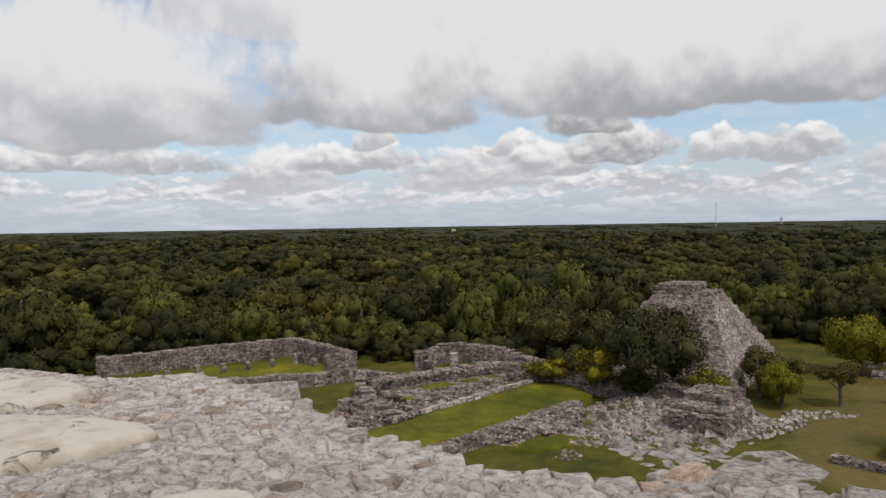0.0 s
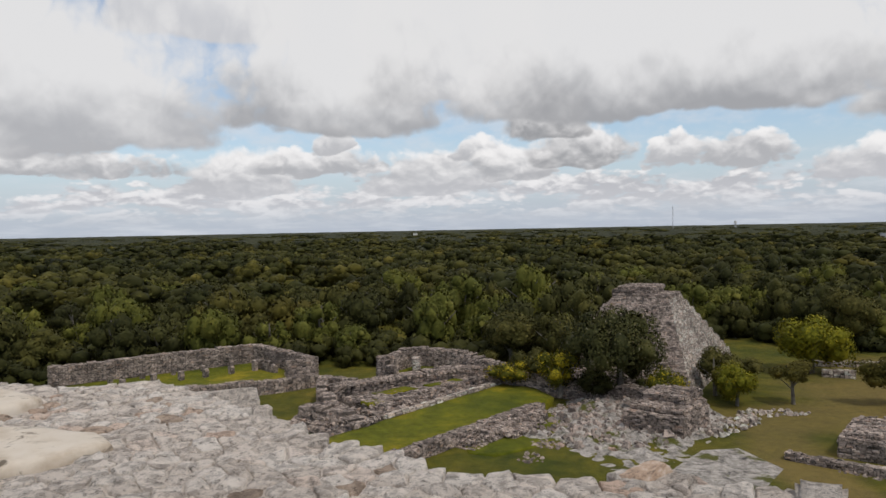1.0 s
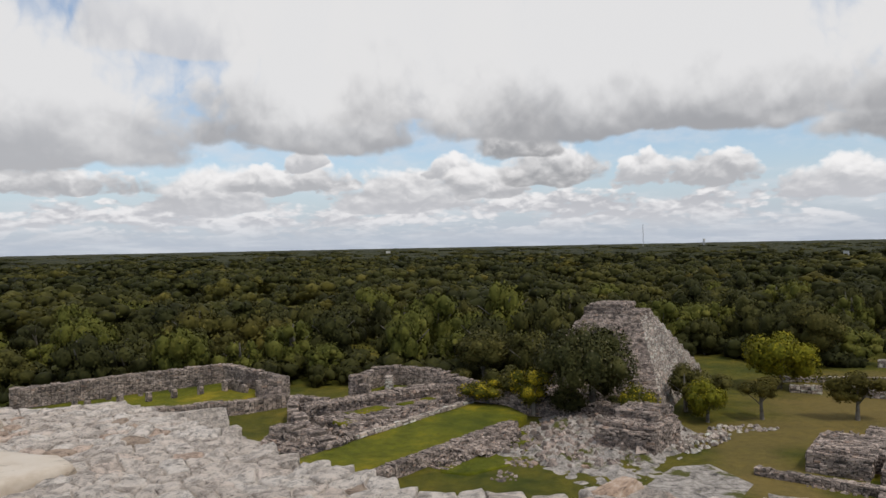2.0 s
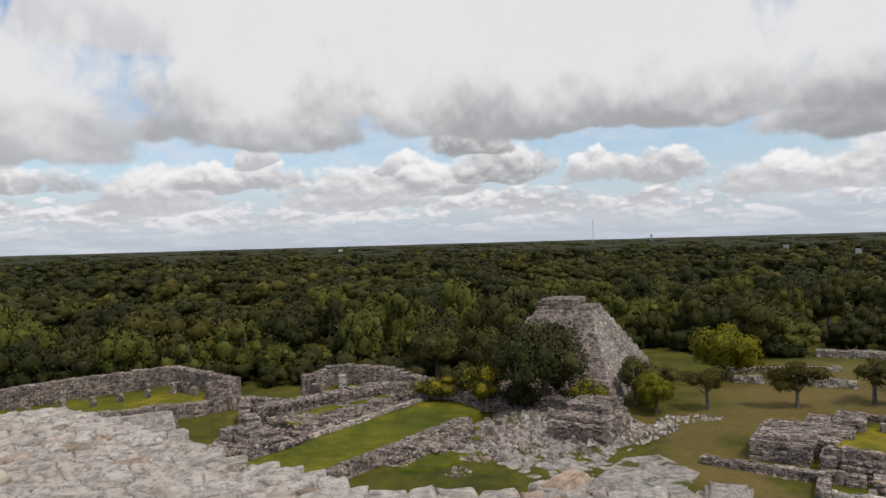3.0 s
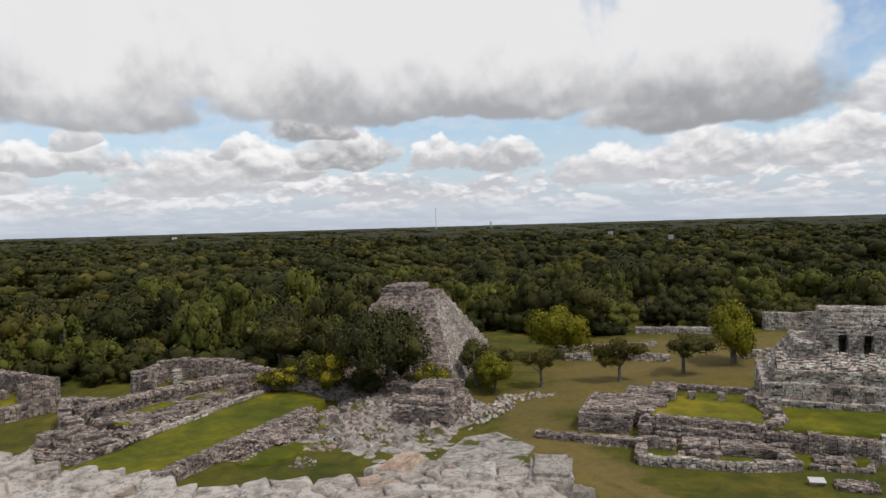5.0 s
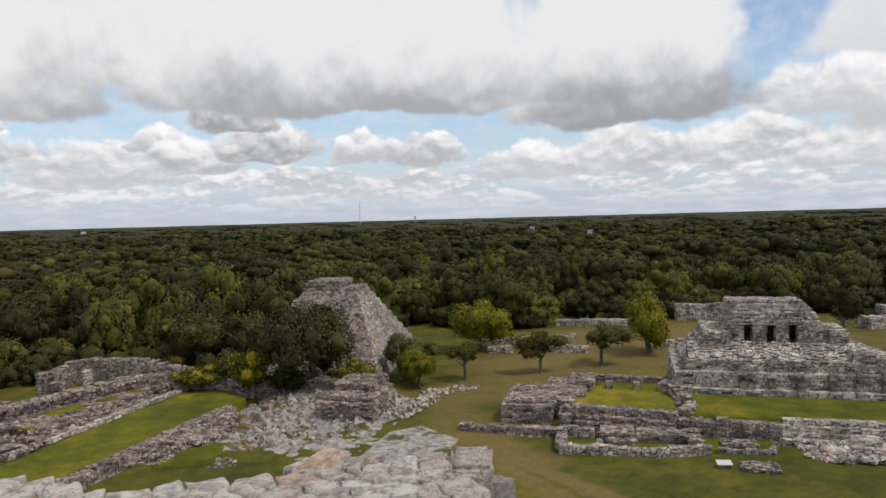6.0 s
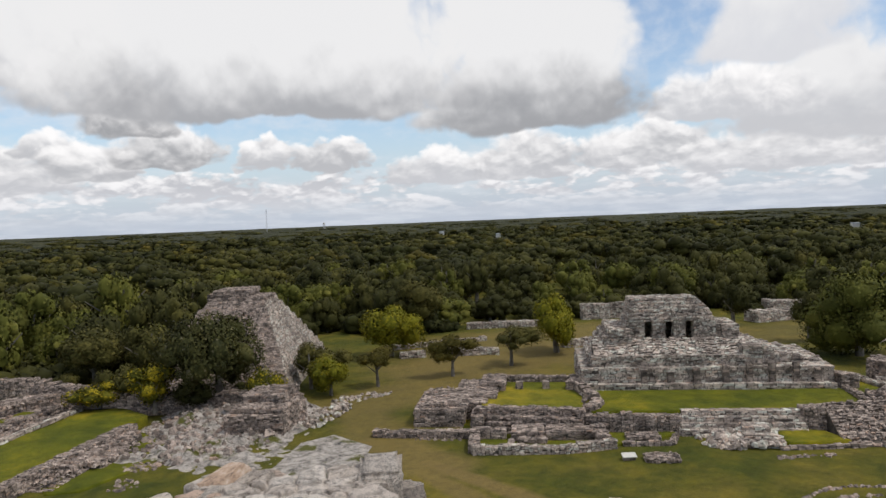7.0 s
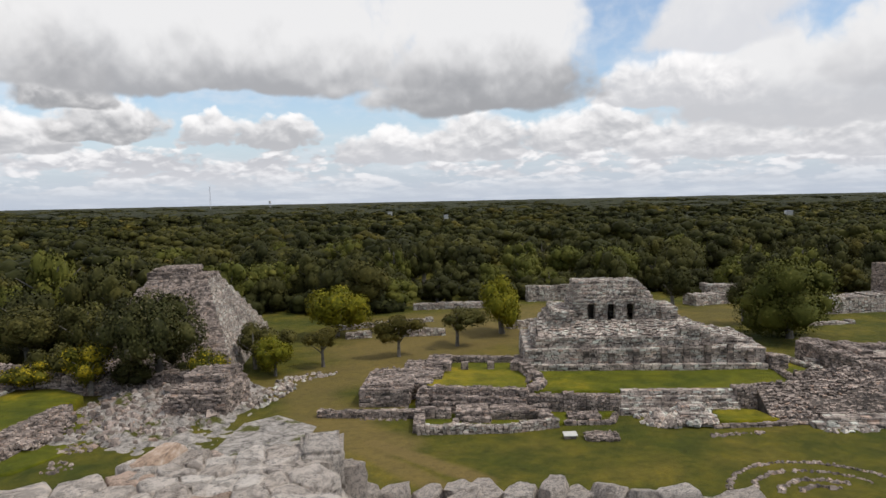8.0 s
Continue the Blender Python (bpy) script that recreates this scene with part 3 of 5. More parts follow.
for i in range(6):
    f = i / 5
    tbox(shrine, 4.5 + 0.25 * f, 2.95 + 0.18 * i, 11.9 - 1.2 * f ** 1.5 - 0.1, 7.1 - 0.15 * i, 6.8 + 0.32 * i, 7.15 + 0.32 * i, sw=0.42, sh=0.22, proud=0.1)
done("shrine", shrine, temple, STONES_PALE, "roofless grey stone shrine with three doorways")
# grass terrace before the temple and its retaining wall
terr = thing("temple_forecourt", "grassed forecourt terrace behind a low stepped retaining wall", "terrace")
tagged(sheet("grass_terrace", tpoly((0.3, -6.9), (7, -6.8), (20.6, -6.0), (21.2, 0.2), (0, 0.2)), 1.5, TURF, 1.2, 0.06, None, skirt=1.4),
       "bright green turf on the temple forecourt", "grass", kind="structure")
s = Soup()
trun(s, [(-0.2, -7.2), (6.8, -7.1)], 0.8, -0.1, [1.35, 1.35], rag=0.1)
done("retaining_wall", s, terr)
s = Soup()
for i in range(4):
    tbox(s, 6.6 + 0.1 * i, -8.3 + 0.42 * i, 15.5, -6.4, -0.1, 0.45 + 0.36 * i, sw=0.6, sh=0.3, proud=0.08)
done("steps", s, terr, STONES_PALE, "worn pale stone steps")
s = Soup()
trun(s, [(15.4, -7.0), (20.8, -6.3)], 1.2, -0.1, [1.7, 1.9], rag=0.12)
trun(s, [(20.9, -6.2), (21.2, -0.2)], 0.5, 0.9, [1.85, 1.75], rag=0.08)
trun(s, [(20.8, 0.3), (22.3, 0.5)], 1.2, 0.9, [2.7, 2.5], rag=0.1)
done("side_wall", s, terr)
s = Soup()
rubble(s, tpoly((9.0, -11.6), (13, -11.2), (13.2, -8.0), (8.6, -8.0)), 260, lambda x, y: 0.35, 0.3, 0.9)
rubble(s, tpoly((8.0, -11.0), (10.2, -11.6), (10, -8.4), (7.4, -8.2)), 120, lambda x, y: 0.12, 0.25, 0.7)
for i in range(3):
    tbox(s, 10.2 + 0.3 * i, -11.0 + 0.8 * i, 12.9 - 0.2 * i, -8.2, -0.1, 0.3 + 0.32 * i, sw=0.7, sh=0.3)
done("fallen_stair", s, terr, STONES_PALE, "collapsed pale stair blocks")
s = Soup()
trun(s, [(12.6, -11.3), (18.2, -10.6)], 0.35, -0.1, [0.22, 0.25], rag=0.05, seg=0.5)
done("kerb", s, terr)
tagged(sheet("grass_mound", tpoly((13.0, -11.1), (17.4, -10.5), (16.5, -8.3), (14.4, -7.7), (13.2, -8.6)), 0.3, TURF, 0.8, 0.1, None, zf=lambda x, y: 0.45),
       "raised green turf beside the stair", "grass", kind="structure")

# the wing at the forecourt's end
wing = thing("east_wing", "broken limestone platform with rubble slopes and low walls", "ruin")
s = Soup()
slope(s, 17.0, 33.0, -10.6, -6.6, 0.0, 1.9, 2.6, sw=0.36, sh=0.34, proud=0.26, loss=0.12)
slope(s, 21.0, 33.0, -6.7, -4.2, 1.7, 2.2, 3.0, sw=0.36, sh=0.34, proud=0.26, loss=0.12)
rubble(s, tpoly((17.5, -10.4), (32, -10.2), (32, -5), (21.5, -5)), 420, lambda x, y: max(0.2, 2.0 + 0.42 * ((TF.inverted() @ Vector((x, y, 0))).y + 6.4)), 0.25, 0.6)
done("rubble_slope", s, wing)
s = Soup()
for i in range(2):
    tbox(s, 19.5 + i, -11.4 + 0.5 * i, 34, -9.6, -0.1, 0.28 + 0.3 * i, sw=0.8, sh=0.28)
done("plinth", s, wing, STONES_PALE)
s = Soup()
rubble(s, tpoly((20.0, -12.3), (23.5, -12.1), (23.5, -11.3), (19.8, -11.3)), 60, flat_zero, 0.25, 0.7)
tagged(done("fallen_rubble", s, wing, STONES_PALE), kind="stuff")
s = Soup()
trun(s, [(25.6, 4.6), (26.4, -0.5), (27.2, -4.8)], 1.3, 0.0, [3.0, 3.0, 2.9], rag=0.1)
trun(s, [(25.6, 4.6), (31.5, 4.4), (35, 4.0)], 1.2, 0.0, [3.0, 2.6, 2.4], rag=0.12)
trun(s, [(28.6, 4.2), (29.2, -4.4)], 1.1, 0.0, [2.9, 2.6], rag=0.14)
done("wall", s, wing)
s = Soup()
tbox(s, 26.5, -4.6, 36, 4.2, -0.1, 2.1, sw=0.6, sh=0.4)
done("platform", s, wing, STONES_PALE)
s = Soup()
trun(s, [(23.3, 4.8), (24.6, -1.0)], 0.6, 0.9, [1.7, 1.75], rag=0.06)
trun(s, [(24.4, 1.5), (25.6, 1.2)], 0.9, 0.9, [1.95, 2.0], rag=0.08)
done("low_wall", s, wing, STONES_PALE)
tagged(sheet("grass_strip", tpoly((21.4, -4.6), (25.4, -4.2), (24.6, 4.8), (22.6, 4.8), (21.4, -0.2)), 1.45, TURF, 1.0, 0.06, None, skirt=1.2),
       "green turf strip between low walls", "grass", kind="structure")

# ---- colonnaded hall beside the temple ----
hall = thing("colonnaded_hall", "low roofless limestone hall with a grassed floor and column stubs", "ruin")
tagged(sheet("hall_floor", tpoly((-8.2, -5.6), (-0.2, -6.5), (0.0, 2.9), (-7.0, 3.2), (-7.0, -0.6), (-8.4, -1.2)), 1.5, TURF, 1.0, 0.05, None, skirt=1.3),
       "bright green turf floor of the ruined hall", "grass", kind="structure")
s = Soup()
trun(s, [(-8.6, -6.0), (-0.2, -6.9)], 0.9, -0.1, [1.7, 1.65], rag=0.07)
for i in range(2):
    trun(s, [(-7.6, -6.7 - 0.45 * i), (-0.4, -7.5 - 0.45 * i)], 0.6, -0.1, [1.2 - 0.4 * i, 1.15 - 0.4 * i], rag=0.1)
done("front_wall", s, hall)
s = Soup()
trun(s, [(-7.6, 3.5), (-0.2, 3.2)], 0.7, 0.6, [1.95, 1.95], rag=0.06)
trun(s, [(-0.3, 3.2), (-0.6, 0.6)], 0.9, 0.6, [2.1, 2.2], rag=0.12)
trun(s, [(-1.2, 0.3), (0.1, 0.1)], 0.8, 0.6, [2.2, 2.3], rag=0.12)
done("back_wall", s, hall)
s = Soup()
trun(s, [(-0.2, -0.2), (0.6, -2.6), (1.1, -4.6), (0.2, -6.6)], 0.8, 0.6, [2.1, 1.9, 1.85, 1.75], rag=0.14)
rubble(s, tpoly((0.0, -1), (1.5, -4), (1.0, -6.5), (-0.3, -6.5)), 50, lambda x, y: 1.55, 0.2, 0.5)
done("side_wall", s, hall)
s = Soup()
tbox(s, -13.6, -5.9, -9.6, 0.2, -0.1, 1.45, sw=0.42, sh=0.24, proud=0.1)
tbox(s, -13.2, -5.4, -9.4, -0.2, 1.3, 1.7, sw=0.42, sh=0.24, proud=0.14)
tbox(s, -10.6, -3.0, -7.2, 2.8, -0.1, 1.8, sw=0.42, sh=0.24, proud=0.12)
tbox(s, -8.6, -0.2, -6.6, 3.4, 0.4, 2.15, sw=0.42, sh=0.24, proud=0.12)
tbox(s, -10.0, -4.4, -7.9, -2.2, -0.1, 1.6, sw=0.42, sh=0.24, proud=0.12)
rubble(s, tpoly((-13.4, -5.6), (-9.6, -5.6), (-7, 3), (-9, 3), (-13.2, -0.5)), 120, lambda x, y: 1.72, 0.15, 0.35)
done("corner_mass", s, hall, None, "high ragged corner of coursed rubble")
s = Soup()
tbox(s, -8.9, -7.2, -8.0, -4.4, -0.1, 1.2)
done("pier", s, hall)
tagged(sheet("grass_inset", tpoly((-9.6, -8.2), (-8.6, -8.2), (-8.6, -4.6), (-9.6, -4.6)), 0.25, TURF, 0.6, 0.03, None, skirt=0.4),
       "small green turf inset between walls", "grass", kind="structure")
s = Soup()
trun(s, [(-16.4, -8.2), (-8.8, -8.5)], 0.8, -0.1, [0.42, 0.5], rag=0.07)
rubble(s, tpoly((-13, -9.2), (-9.5, -9.3), (-9.5, -8.8), (-13, -8.7)), 30, flat_zero, 0.2, 0.45)
done("apron_wall", s, hall)
for u, v in ((-5.3, 0.6), (-3.0, 0.7)):
    s = Soup()
    tbox(s, u - 0.28, v - 0.28, u + 0.28, v + 0.28, 1.4, 2.1, sw=0.6, sh=0.4, proud=0.05)
    done("column_stub", s, hall, None, "broken square column stub")
# lower court in front of the hall
court = thing("low_court", "small sunken courts edged by ankle-high stone walls", "ruin")
s = Soup()
trun(s, [(-8.4, -12.3), (-2.0, -12.0), (1.6, -10.9)], 0.6, -0.1, [0.55, 0.55, 0.6], rag=0.07)
done("front_kerb", s, court, STONES_PALE)
s = Soup()
trun(s, [(-8.3, -12.2), (-8.5, -8.7)], 0.7, -0.1, [0.55, 0.7], rag=0.06)
done("side_kerb", s, court)
s = Soup()
trun(s, [(-8.4, -9.0), (-6.2, -8.9)], 0.8, -0.1, [0.8, 0.75], rag=0.08)
done("back_kerb", s, court)
s = Soup()
trun(s, [(-5.8, -12.0), (-5.7, -10.4)], 0.35, -0.1, [0.5, 0.5], rag=0.05)
done("cross_kerb", s, court)
s = Soup()
tbox(s, -5.7, -9.8, -3.4, -8.0, -0.1, 0.8)
tbox(s, -5.2, -10.4, -3.2, -9.7, -0.1, 0.45)
tbox(s, -3.2, -9.6, 0.9, -8.1, -0.1, 0.75)
trun(s, [(0.6, -8.0), (0.9, -10.6)], 0.9, -0.1, [0.9, 0.6], rag=0.1)
done("bench", s, court)
s = Soup()
tbox(s, 2.6, -9.7, 4.9, -8.5, -0.1, 0.4)
trun(s, [(2.2, -10.5), (5.6, -10.3), (6.2, -8.5)], 0.35, -0.1, [0.3, 0.3, 0.35], rag=0.05)
done("low_bench", s, court)
s = Soup()
tbox(s, 3.3, -14.0, 5.4, -12.9, -0.1, 0.32, sw=0.3, sh=0.2, proud=0.14)
rubble(s, tpoly((3.2, -14.2), (5.5, -14.2), (5.4, -12.8), (3.4, -12.8)), 50, lambda x, y: 0.3, 0.15, 0.35)
ob = done("rubble_altar", s, None)
tagged(ob, "low square heap of grey rubble on the lawn", "altar")
tagged(sheet("court_turf", tpoly((-8.2, -11.9), (1.2, -10.9), (6.4, -8.2), (6.2, -7.4), (-8.3, -8.4)), 0.15, TURF, 1.0, 0.04, None, skirt=0.3),
       "green turf of the sunken courts", "grass", kind="structure")


def sign_board(x, y):
    board = thing("information_board", "pale blank information board lying low on the lawn", "sign", (x, y, 0))
    board.rotation_euler = (0, 0, radians(TANG + 8))
    bm = bmesh.new()
    bmesh.ops.create_cube(bm, size=1.0, matrix=Matrix.Translation((0, 0, 0.34)) @ pose(0, 0, 0, 14, 0, 0) @ Matrix.Diagonal((0.95, 0.6, 0.06, 1)))
    bmesh.ops.bevel(bm, geom=bm.edges[:], offset=0.012, segments=1, affect="EDGES")
    me = bpy.data.meshes.new("panel")
    bm.to_mesh(me), bm.free()
    me.materials.append(SIGN_WHITE)
    part("panel", me, board)
    s2 = Soup()
    s2.hexa([Vector(p) for p in ((-.4, -.15, -.1), (.4, -.15, -.1), (.4, .2, -.1), (-.4, .2, -.1), (-.4, -.15, .26), (.4, -.15, .26), (.4, .2, .36), (-.4, .2, .36))])
    part("plinth", s2.mesh("plinth", [STONE]), board)


sign_board(38.4, 27.7)

s = Soup()
rubble(s, tpoly((11.6, -13.2), (16.0, -12.6), (15.6, -12.2), (12, -12.6)), 40, flat_zero, 0.2, 0.6)
tagged(done("stone_scatter", s, None), "line of sunken stones in the lawn", "stones", kind="stuff")


# ---- round stone rings set in the lawn ----
def ring(cx, cy, r, a0, a1, n, size):
    s2 = Soup()
    for i in range(n):
        a = radians(a0 + (a1 - a0) * (i + R.uniform(-0.3, 0.3)) / n)
        rr = r + R.uniform(-0.12, 0.12)
        boulder(s2, (cx + rr * math.cos(a), cy + rr * math.sin(a), 0.05), size * R.uniform(0.7, 1.4))
    return s2


rings = thing("stone_rings", "concentric arcs of small grey stones sunk in the lawn", "stone rings")
RC = (40.2, 11.6)
for r, a0, a1, n, sz in ((5.3, -10, 200, 110, 0.32), (4.0, 60, 130, 34, 0.42), (3.9, -10, 55, 22, 0.3), (2.6, 5, 120, 34, 0.4), (1.6, 10, 100, 20, 0.4)):
    done("arc", ring(*RC, r, a0, a1, n, sz), rings)

# ---- pyramid ----
PYR = frame_at(30.6, 61.2, 0, -38)
pyr = thing("ruined_pyramid", "broken grey limestone pyramid with steep stepped sides", "pyramid")
TIERS = 9
s1, s2, s3 = Soup(), Soup(), Soup()
zb = [0.0, 1.5, 2.4, 3.3, 4.2, 5.1, 6.0, 6.9, 7.8, 8.6]
for i in range(TIERS):
    f0, f1 = i / TIERS, (i + 0.72) / TIERS
    a = [PYR @ Vector(p) for p in ((-17 + 6.8 * f0, 9.8 * f0, zb[i] - 0.3), (-4.4 * f0, 9.8 * f0, zb[i] - 0.3), (-4.4 * f0, 24 - 9 * f0, zb[i] - 0.3), (-17 + 6.8 * f0, 24 - 9 * f0, zb[i] - 0.3))]
    b = [PYR @ Vector(p) for p in ((-17 + 6.8 * f1, 9.8 * f1, zb[i + 1]), (-4.4 * f1, 9.8 * f1, zb[i + 1]), (-4.4 * f1, 24 - 9 * f1, zb[i + 1]), (-17 + 6.8 * f1, 24 - 9 * f1, zb[i + 1]))]
    s1.hexa(a + b, 1)
    kw = dict(sw=0.40, sh=0.27, proud=0.10, loss=0.03)
    stone_face(s1, a[0], a[1], b[1], b[0], **kw)
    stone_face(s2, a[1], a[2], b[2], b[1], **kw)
    stone_face(s3, a[2], a[3], b[3], b[2], sw=0.6, sh=0.4)
    stone_face(s3, a[3], a[0], b[0], b[3], sw=0.6, sh=0.4)
    g0 = (i + 1) / TIERS
    c = [PYR @ Vector(p) for p in ((-17 + 6.8 * g0, 9.8 * g0, zb[i + 1]), (-4.4 * g0, 9.8 * g0, zb[i + 1]), (-4.4 * g0, 24 - 9 * g0, zb[i + 1]), (-17 + 6.8 * g0, 24 - 9 * g0, zb[i + 1]))]
    stone_face(s1, b[0], b[1], c[1], c[0], sw=0.4, sh=0.5, proud=0.09)
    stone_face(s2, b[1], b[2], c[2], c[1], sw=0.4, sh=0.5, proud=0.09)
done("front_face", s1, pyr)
# this side takes the paler stone; front and rear keep the darker one
done("side_face", s2, pyr, STONES_PALE, "paler pinkish side of coursed stone")
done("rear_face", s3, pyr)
s = Soup()
box_faces(s, -10.6, 10.0, -6.1, 15, 8.3, 9.3, PYR)
box_faces(s, -10.0, 10.2, -6.0, 15, 9.2, 9.65, PYR)
box_faces(s, -10.4, 9.5, -4.2, 15, 8.2, 8.85, PYR)
done("summit", s, pyr)
# ---- left-hand group: long halls, turf terrace and rock mass ----
lhall = thing("long_hall", "long roofless hall of grey coursed stone with a turf floor", "ruin")
tagged(sheet("long_hall_floor", tpoly((-62.8, -12.6), (-64.0, -17.2), (-66.6, -21.6), (-71.5, -30), (-79.5, -31), (-74.2, -11.6)), 1.2, TURF, 1.5, 0.06, None, skirt=1.1),
       "green turf floor of the long hall", "grass", kind="structure")
s = Soup()
trun(s, [(-80.6, -31.6), (-77.2, -21.5), (-74.0, -11.2)], 1.1, 0.0, [3.1, 3.2, 3.3], rag=0.09)
done("back_wall", s, lhall)
s = Soup()
trun(s, [(-74.0, -11.2), (-62.4, -11.9)], 1.0, 0.0, [3.3, 2.95], rag=0.08)
trun(s, [(-62.6, -11.8), (-63.8, -14.6)], 0.9, 0.0, [3.0, 2.8], rag=0.08, sw=0.5, sh=0.35)
trun(s, [(-70.5, -13.4), (-66.5, -13.9)], 0.5, 1.0, [2.1, 2.2], rag=0.25)
done("end_wall", s, lhall)
s = Soup()
trun(s, [(-62.0, -12.0), (-63.2, -16.8)], 0.9, -0.1, [1.25, 1.3], rag=0.06, sw=0.55, sh=0.4)
trun(s, [(-63.2, -16.8), (-65.6, -20.8), (-71, -30)], 1.0, -0.1, [1.35, 1.4, 1.4], rag=0.1)
done("front_wall", s, lhall)
for v in (-14.5, -17.0, -19.6, -22.0, -24.6, -27.4):
    u = -69.4 + (v + 14.5) * 0.32
    s = Soup()
    tbox(s, u - 0.24, v - 0.24, u + 0.24, v + 0.24, 1.0, 2.15 + R.uniform(-0.2, 0.2), sw=0.6, sh=0.5, proud=0.04)
    done("column_stub", s, lhall, STONES, "short weathered column stub")
for v in (-15.0, -18.0, -21.0, -24.0, -27.0):
    u = -73.2 + (v + 15) * 0.32
    s = Soup()
    tbox(s, u - 0.2, v - 0.2, u + 0.2, v + 0.2, 1.0, 1.8, sw=0.5, sh=0.5, proud=0.04)
    done("column_stub", s, lhall, STONES, "short weathered column stub")

mhall = thing("middle_hall", "broken limestone hall with terraced rubble benches and moss", "ruin")
s = Soup()
trun(s, [(-57.9, -14.6), (-51.0, -14.0)], 0.9, -0.1, [2.0, 2.1], rag=0.12)
trun(s, [(-57.6, -14.8), (-54.4, -17.8), (-53.0, -19.0)], 0.9, -0.1, [2.0, 2.2, 2.0], rag=0.12)
done("corner_wall", s, mhall)
s = Soup()
trun(s, [(-53.6, -17.6), (-51.2, -11.5), (-49.6, -6.8), (-47.2, -2.6)], 1.7, -0.1, [2.1, 2.2, 2.3, 2.3], rag=0.12)
rubble(s, tpoly((-53.8, -17.4), (-51.8, -17.6), (-46.6, -3), (-48.6, -2.6)), 240, lambda x, y: 2.15, 0.2, 0.5)
done("inner_wall", s, mhall)
s = Soup()
trun(s, [(-54.4, -10.0), (-55.0, -4.4), (-49.0, -2.4)], 1.0, 0.0, [3.45, 3.75, 3.5], rag=0.08)
trun(s, [(-54.4, -10.0), (-52.6, -9.6)], 1.0, 0.0, [3.4, 2.6], rag=0.1)
trun(s, [(-49.0, -2.4), (-46.2, -2.2), (-41.5, -1.8)], 1.3, 0.0, [3.5, 2.9, 2.0], rag=0.14)
done("back_wall", s, mhall)
s = Soup()
trun(s, [(-52.7, -6.9), (-52.2, -6.4)], 0.9, 1.0, [3.3, 3.2], rag=0.1)
done("pier", s, mhall, STONES_PALE, "pale squared pier")
tagged(sheet("middle_hall_turf", tpoly((-54.0, -9.6), (-51.0, -12), (-47.6, -3.2), (-50, -2.9), (-54.4, -4.8)), 1.75, TURF, 1.0, 0.12, None, skirt=1.6),
       "mossy turf inside the middle hall", "grass", kind="structure")
s = Soup()
tbox(s, -51.6, -17.8, -46.2, -2.4, -0.1, 1.3, sw=0.5, sh=0.3, proud=0.12)
tbox(s, -47.4, -19.2, -44.6, -2.8, -0.1, 0.98, sw=0.6, sh=0.3, proud=0.08)
for k, (u, v) in enumerate(((-47.2, -16.5), (-46.8, -12.8), (-46.6, -9.2), (-46.2, -5.8))):
    tbox(s, u, v, u + 0.8, v + 1.2, 0.9, 1.6, proud=0.14)
rubble(s, tpoly((-51.5, -18), (-44.8, -19), (-44.8, -3), (-48, -3)), 320, lambda x, y: 1.25, 0.2, 0.55)
done("bench", s, mhall, None, "stepped rubble bench with pale edge stones")
s = Soup()
trun(s, [(-44.6, -19.4), (-44.3, -3.4)], 0.5, 0.3, [1.12, 1.12], rag=0.05, sw=0.7, sh=0.3)
done("pale_step", s, mhall, STONES_PALE, "pale edge step along the terrace")
for k, pts in enumerate((((-50.6, -15.6), (-48.6, -14.6), (-48.0, -11.4), (-49.6, -11.8)), ((-48.6, -10), (-47.6, -10), (-46.8, -6), (-47.8, -6)), ((-49, -18), (-47.4, -18.2), (-47.2, -16.8), (-48.6, -16.6)))):
    tagged(sheet("moss_patch", tpoly(*pts), 1.42, TURF, 0.5, 0.14, None, skirt=0.25), "yellow-green moss on the rubble bench", "moss", kind="structure")
s = Soup()
trun(s, [(-51.6, -22.2), (-47.6, -21.4), (-44.4, -22.4)], 1.5, -0.1, [1.6, 1.5, 1.0], rag=0.18)
trun(s, [(-52.6, -18.8), (-49.5, -20.8)], 1.2, -0.1, [1.8, 1.5], rag=0.15)
rubble(s, tpoly((-52, -22.6), (-44, -24), (-44.2, -19), (-51.5, -19)), 220, lambda x, y: 1.1, 0.2, 0.6)
slope(s, -52.2, -44.2, -24.0, -21.0, 0.0, 1.2, sw=0.45, sh=0.36, proud=0.2)
done("fallen_corner", s, mhall, None, "collapsed corner of grey rubble")
s = Soup()
trun(s, [(-58.6, -25.4), (-58.4, -22.4)], 1.0, -0.1, [1.1, 1.4], rag=0.16)
trun(s, [(-58.4, -22.4), (-60.2, -22.4)], 0.9, -0.1, [1.4, 1.1], rag=0.16)
tagged(done("wall_stump", s, None), "short ragged wall stump on the court lawn", "wall")

turf_t = thing("turf_terrace", "long raised turf terrace faced with rubble walling", "terrace")
tagged(sheet("terrace_turf", tpoly((-44.4, -28.5), (-38.0, -28.5), (-37.0, -8.2), (-37.0, -5.0), (-40.5, -2.8), (-44.2, -3.2)), 0.85, TURF, 1.2, 0.07, None, skirt=0.8),
       "bright lush green turf on the long terrace", "grass", kind="structure")
s = Soup()
trun(s, [(-37.6, -29), (-37.2, -18), (-36.6, -8.0)], 1.0, -0.1, [0.95, 0.95, 1.0], rag=0.06)
done("retaining_wall", s, turf_t)
s = Soup()
slope(s, -37.0, -34.9, -20.0, -9.5, 0.0, 0.5, sw=0.5, sh=0.4, proud=0.2)
tbox(s, -37.2, -17.2, -35.4, -9.0, -0.1, 0.72, sw=0.42, sh=0.3, proud=0.16)
tbox(s, -36.8, -15.8, -34.2, -12.4, -0.1, 0.45, sw=0.42, sh=0.3, proud=0.16)
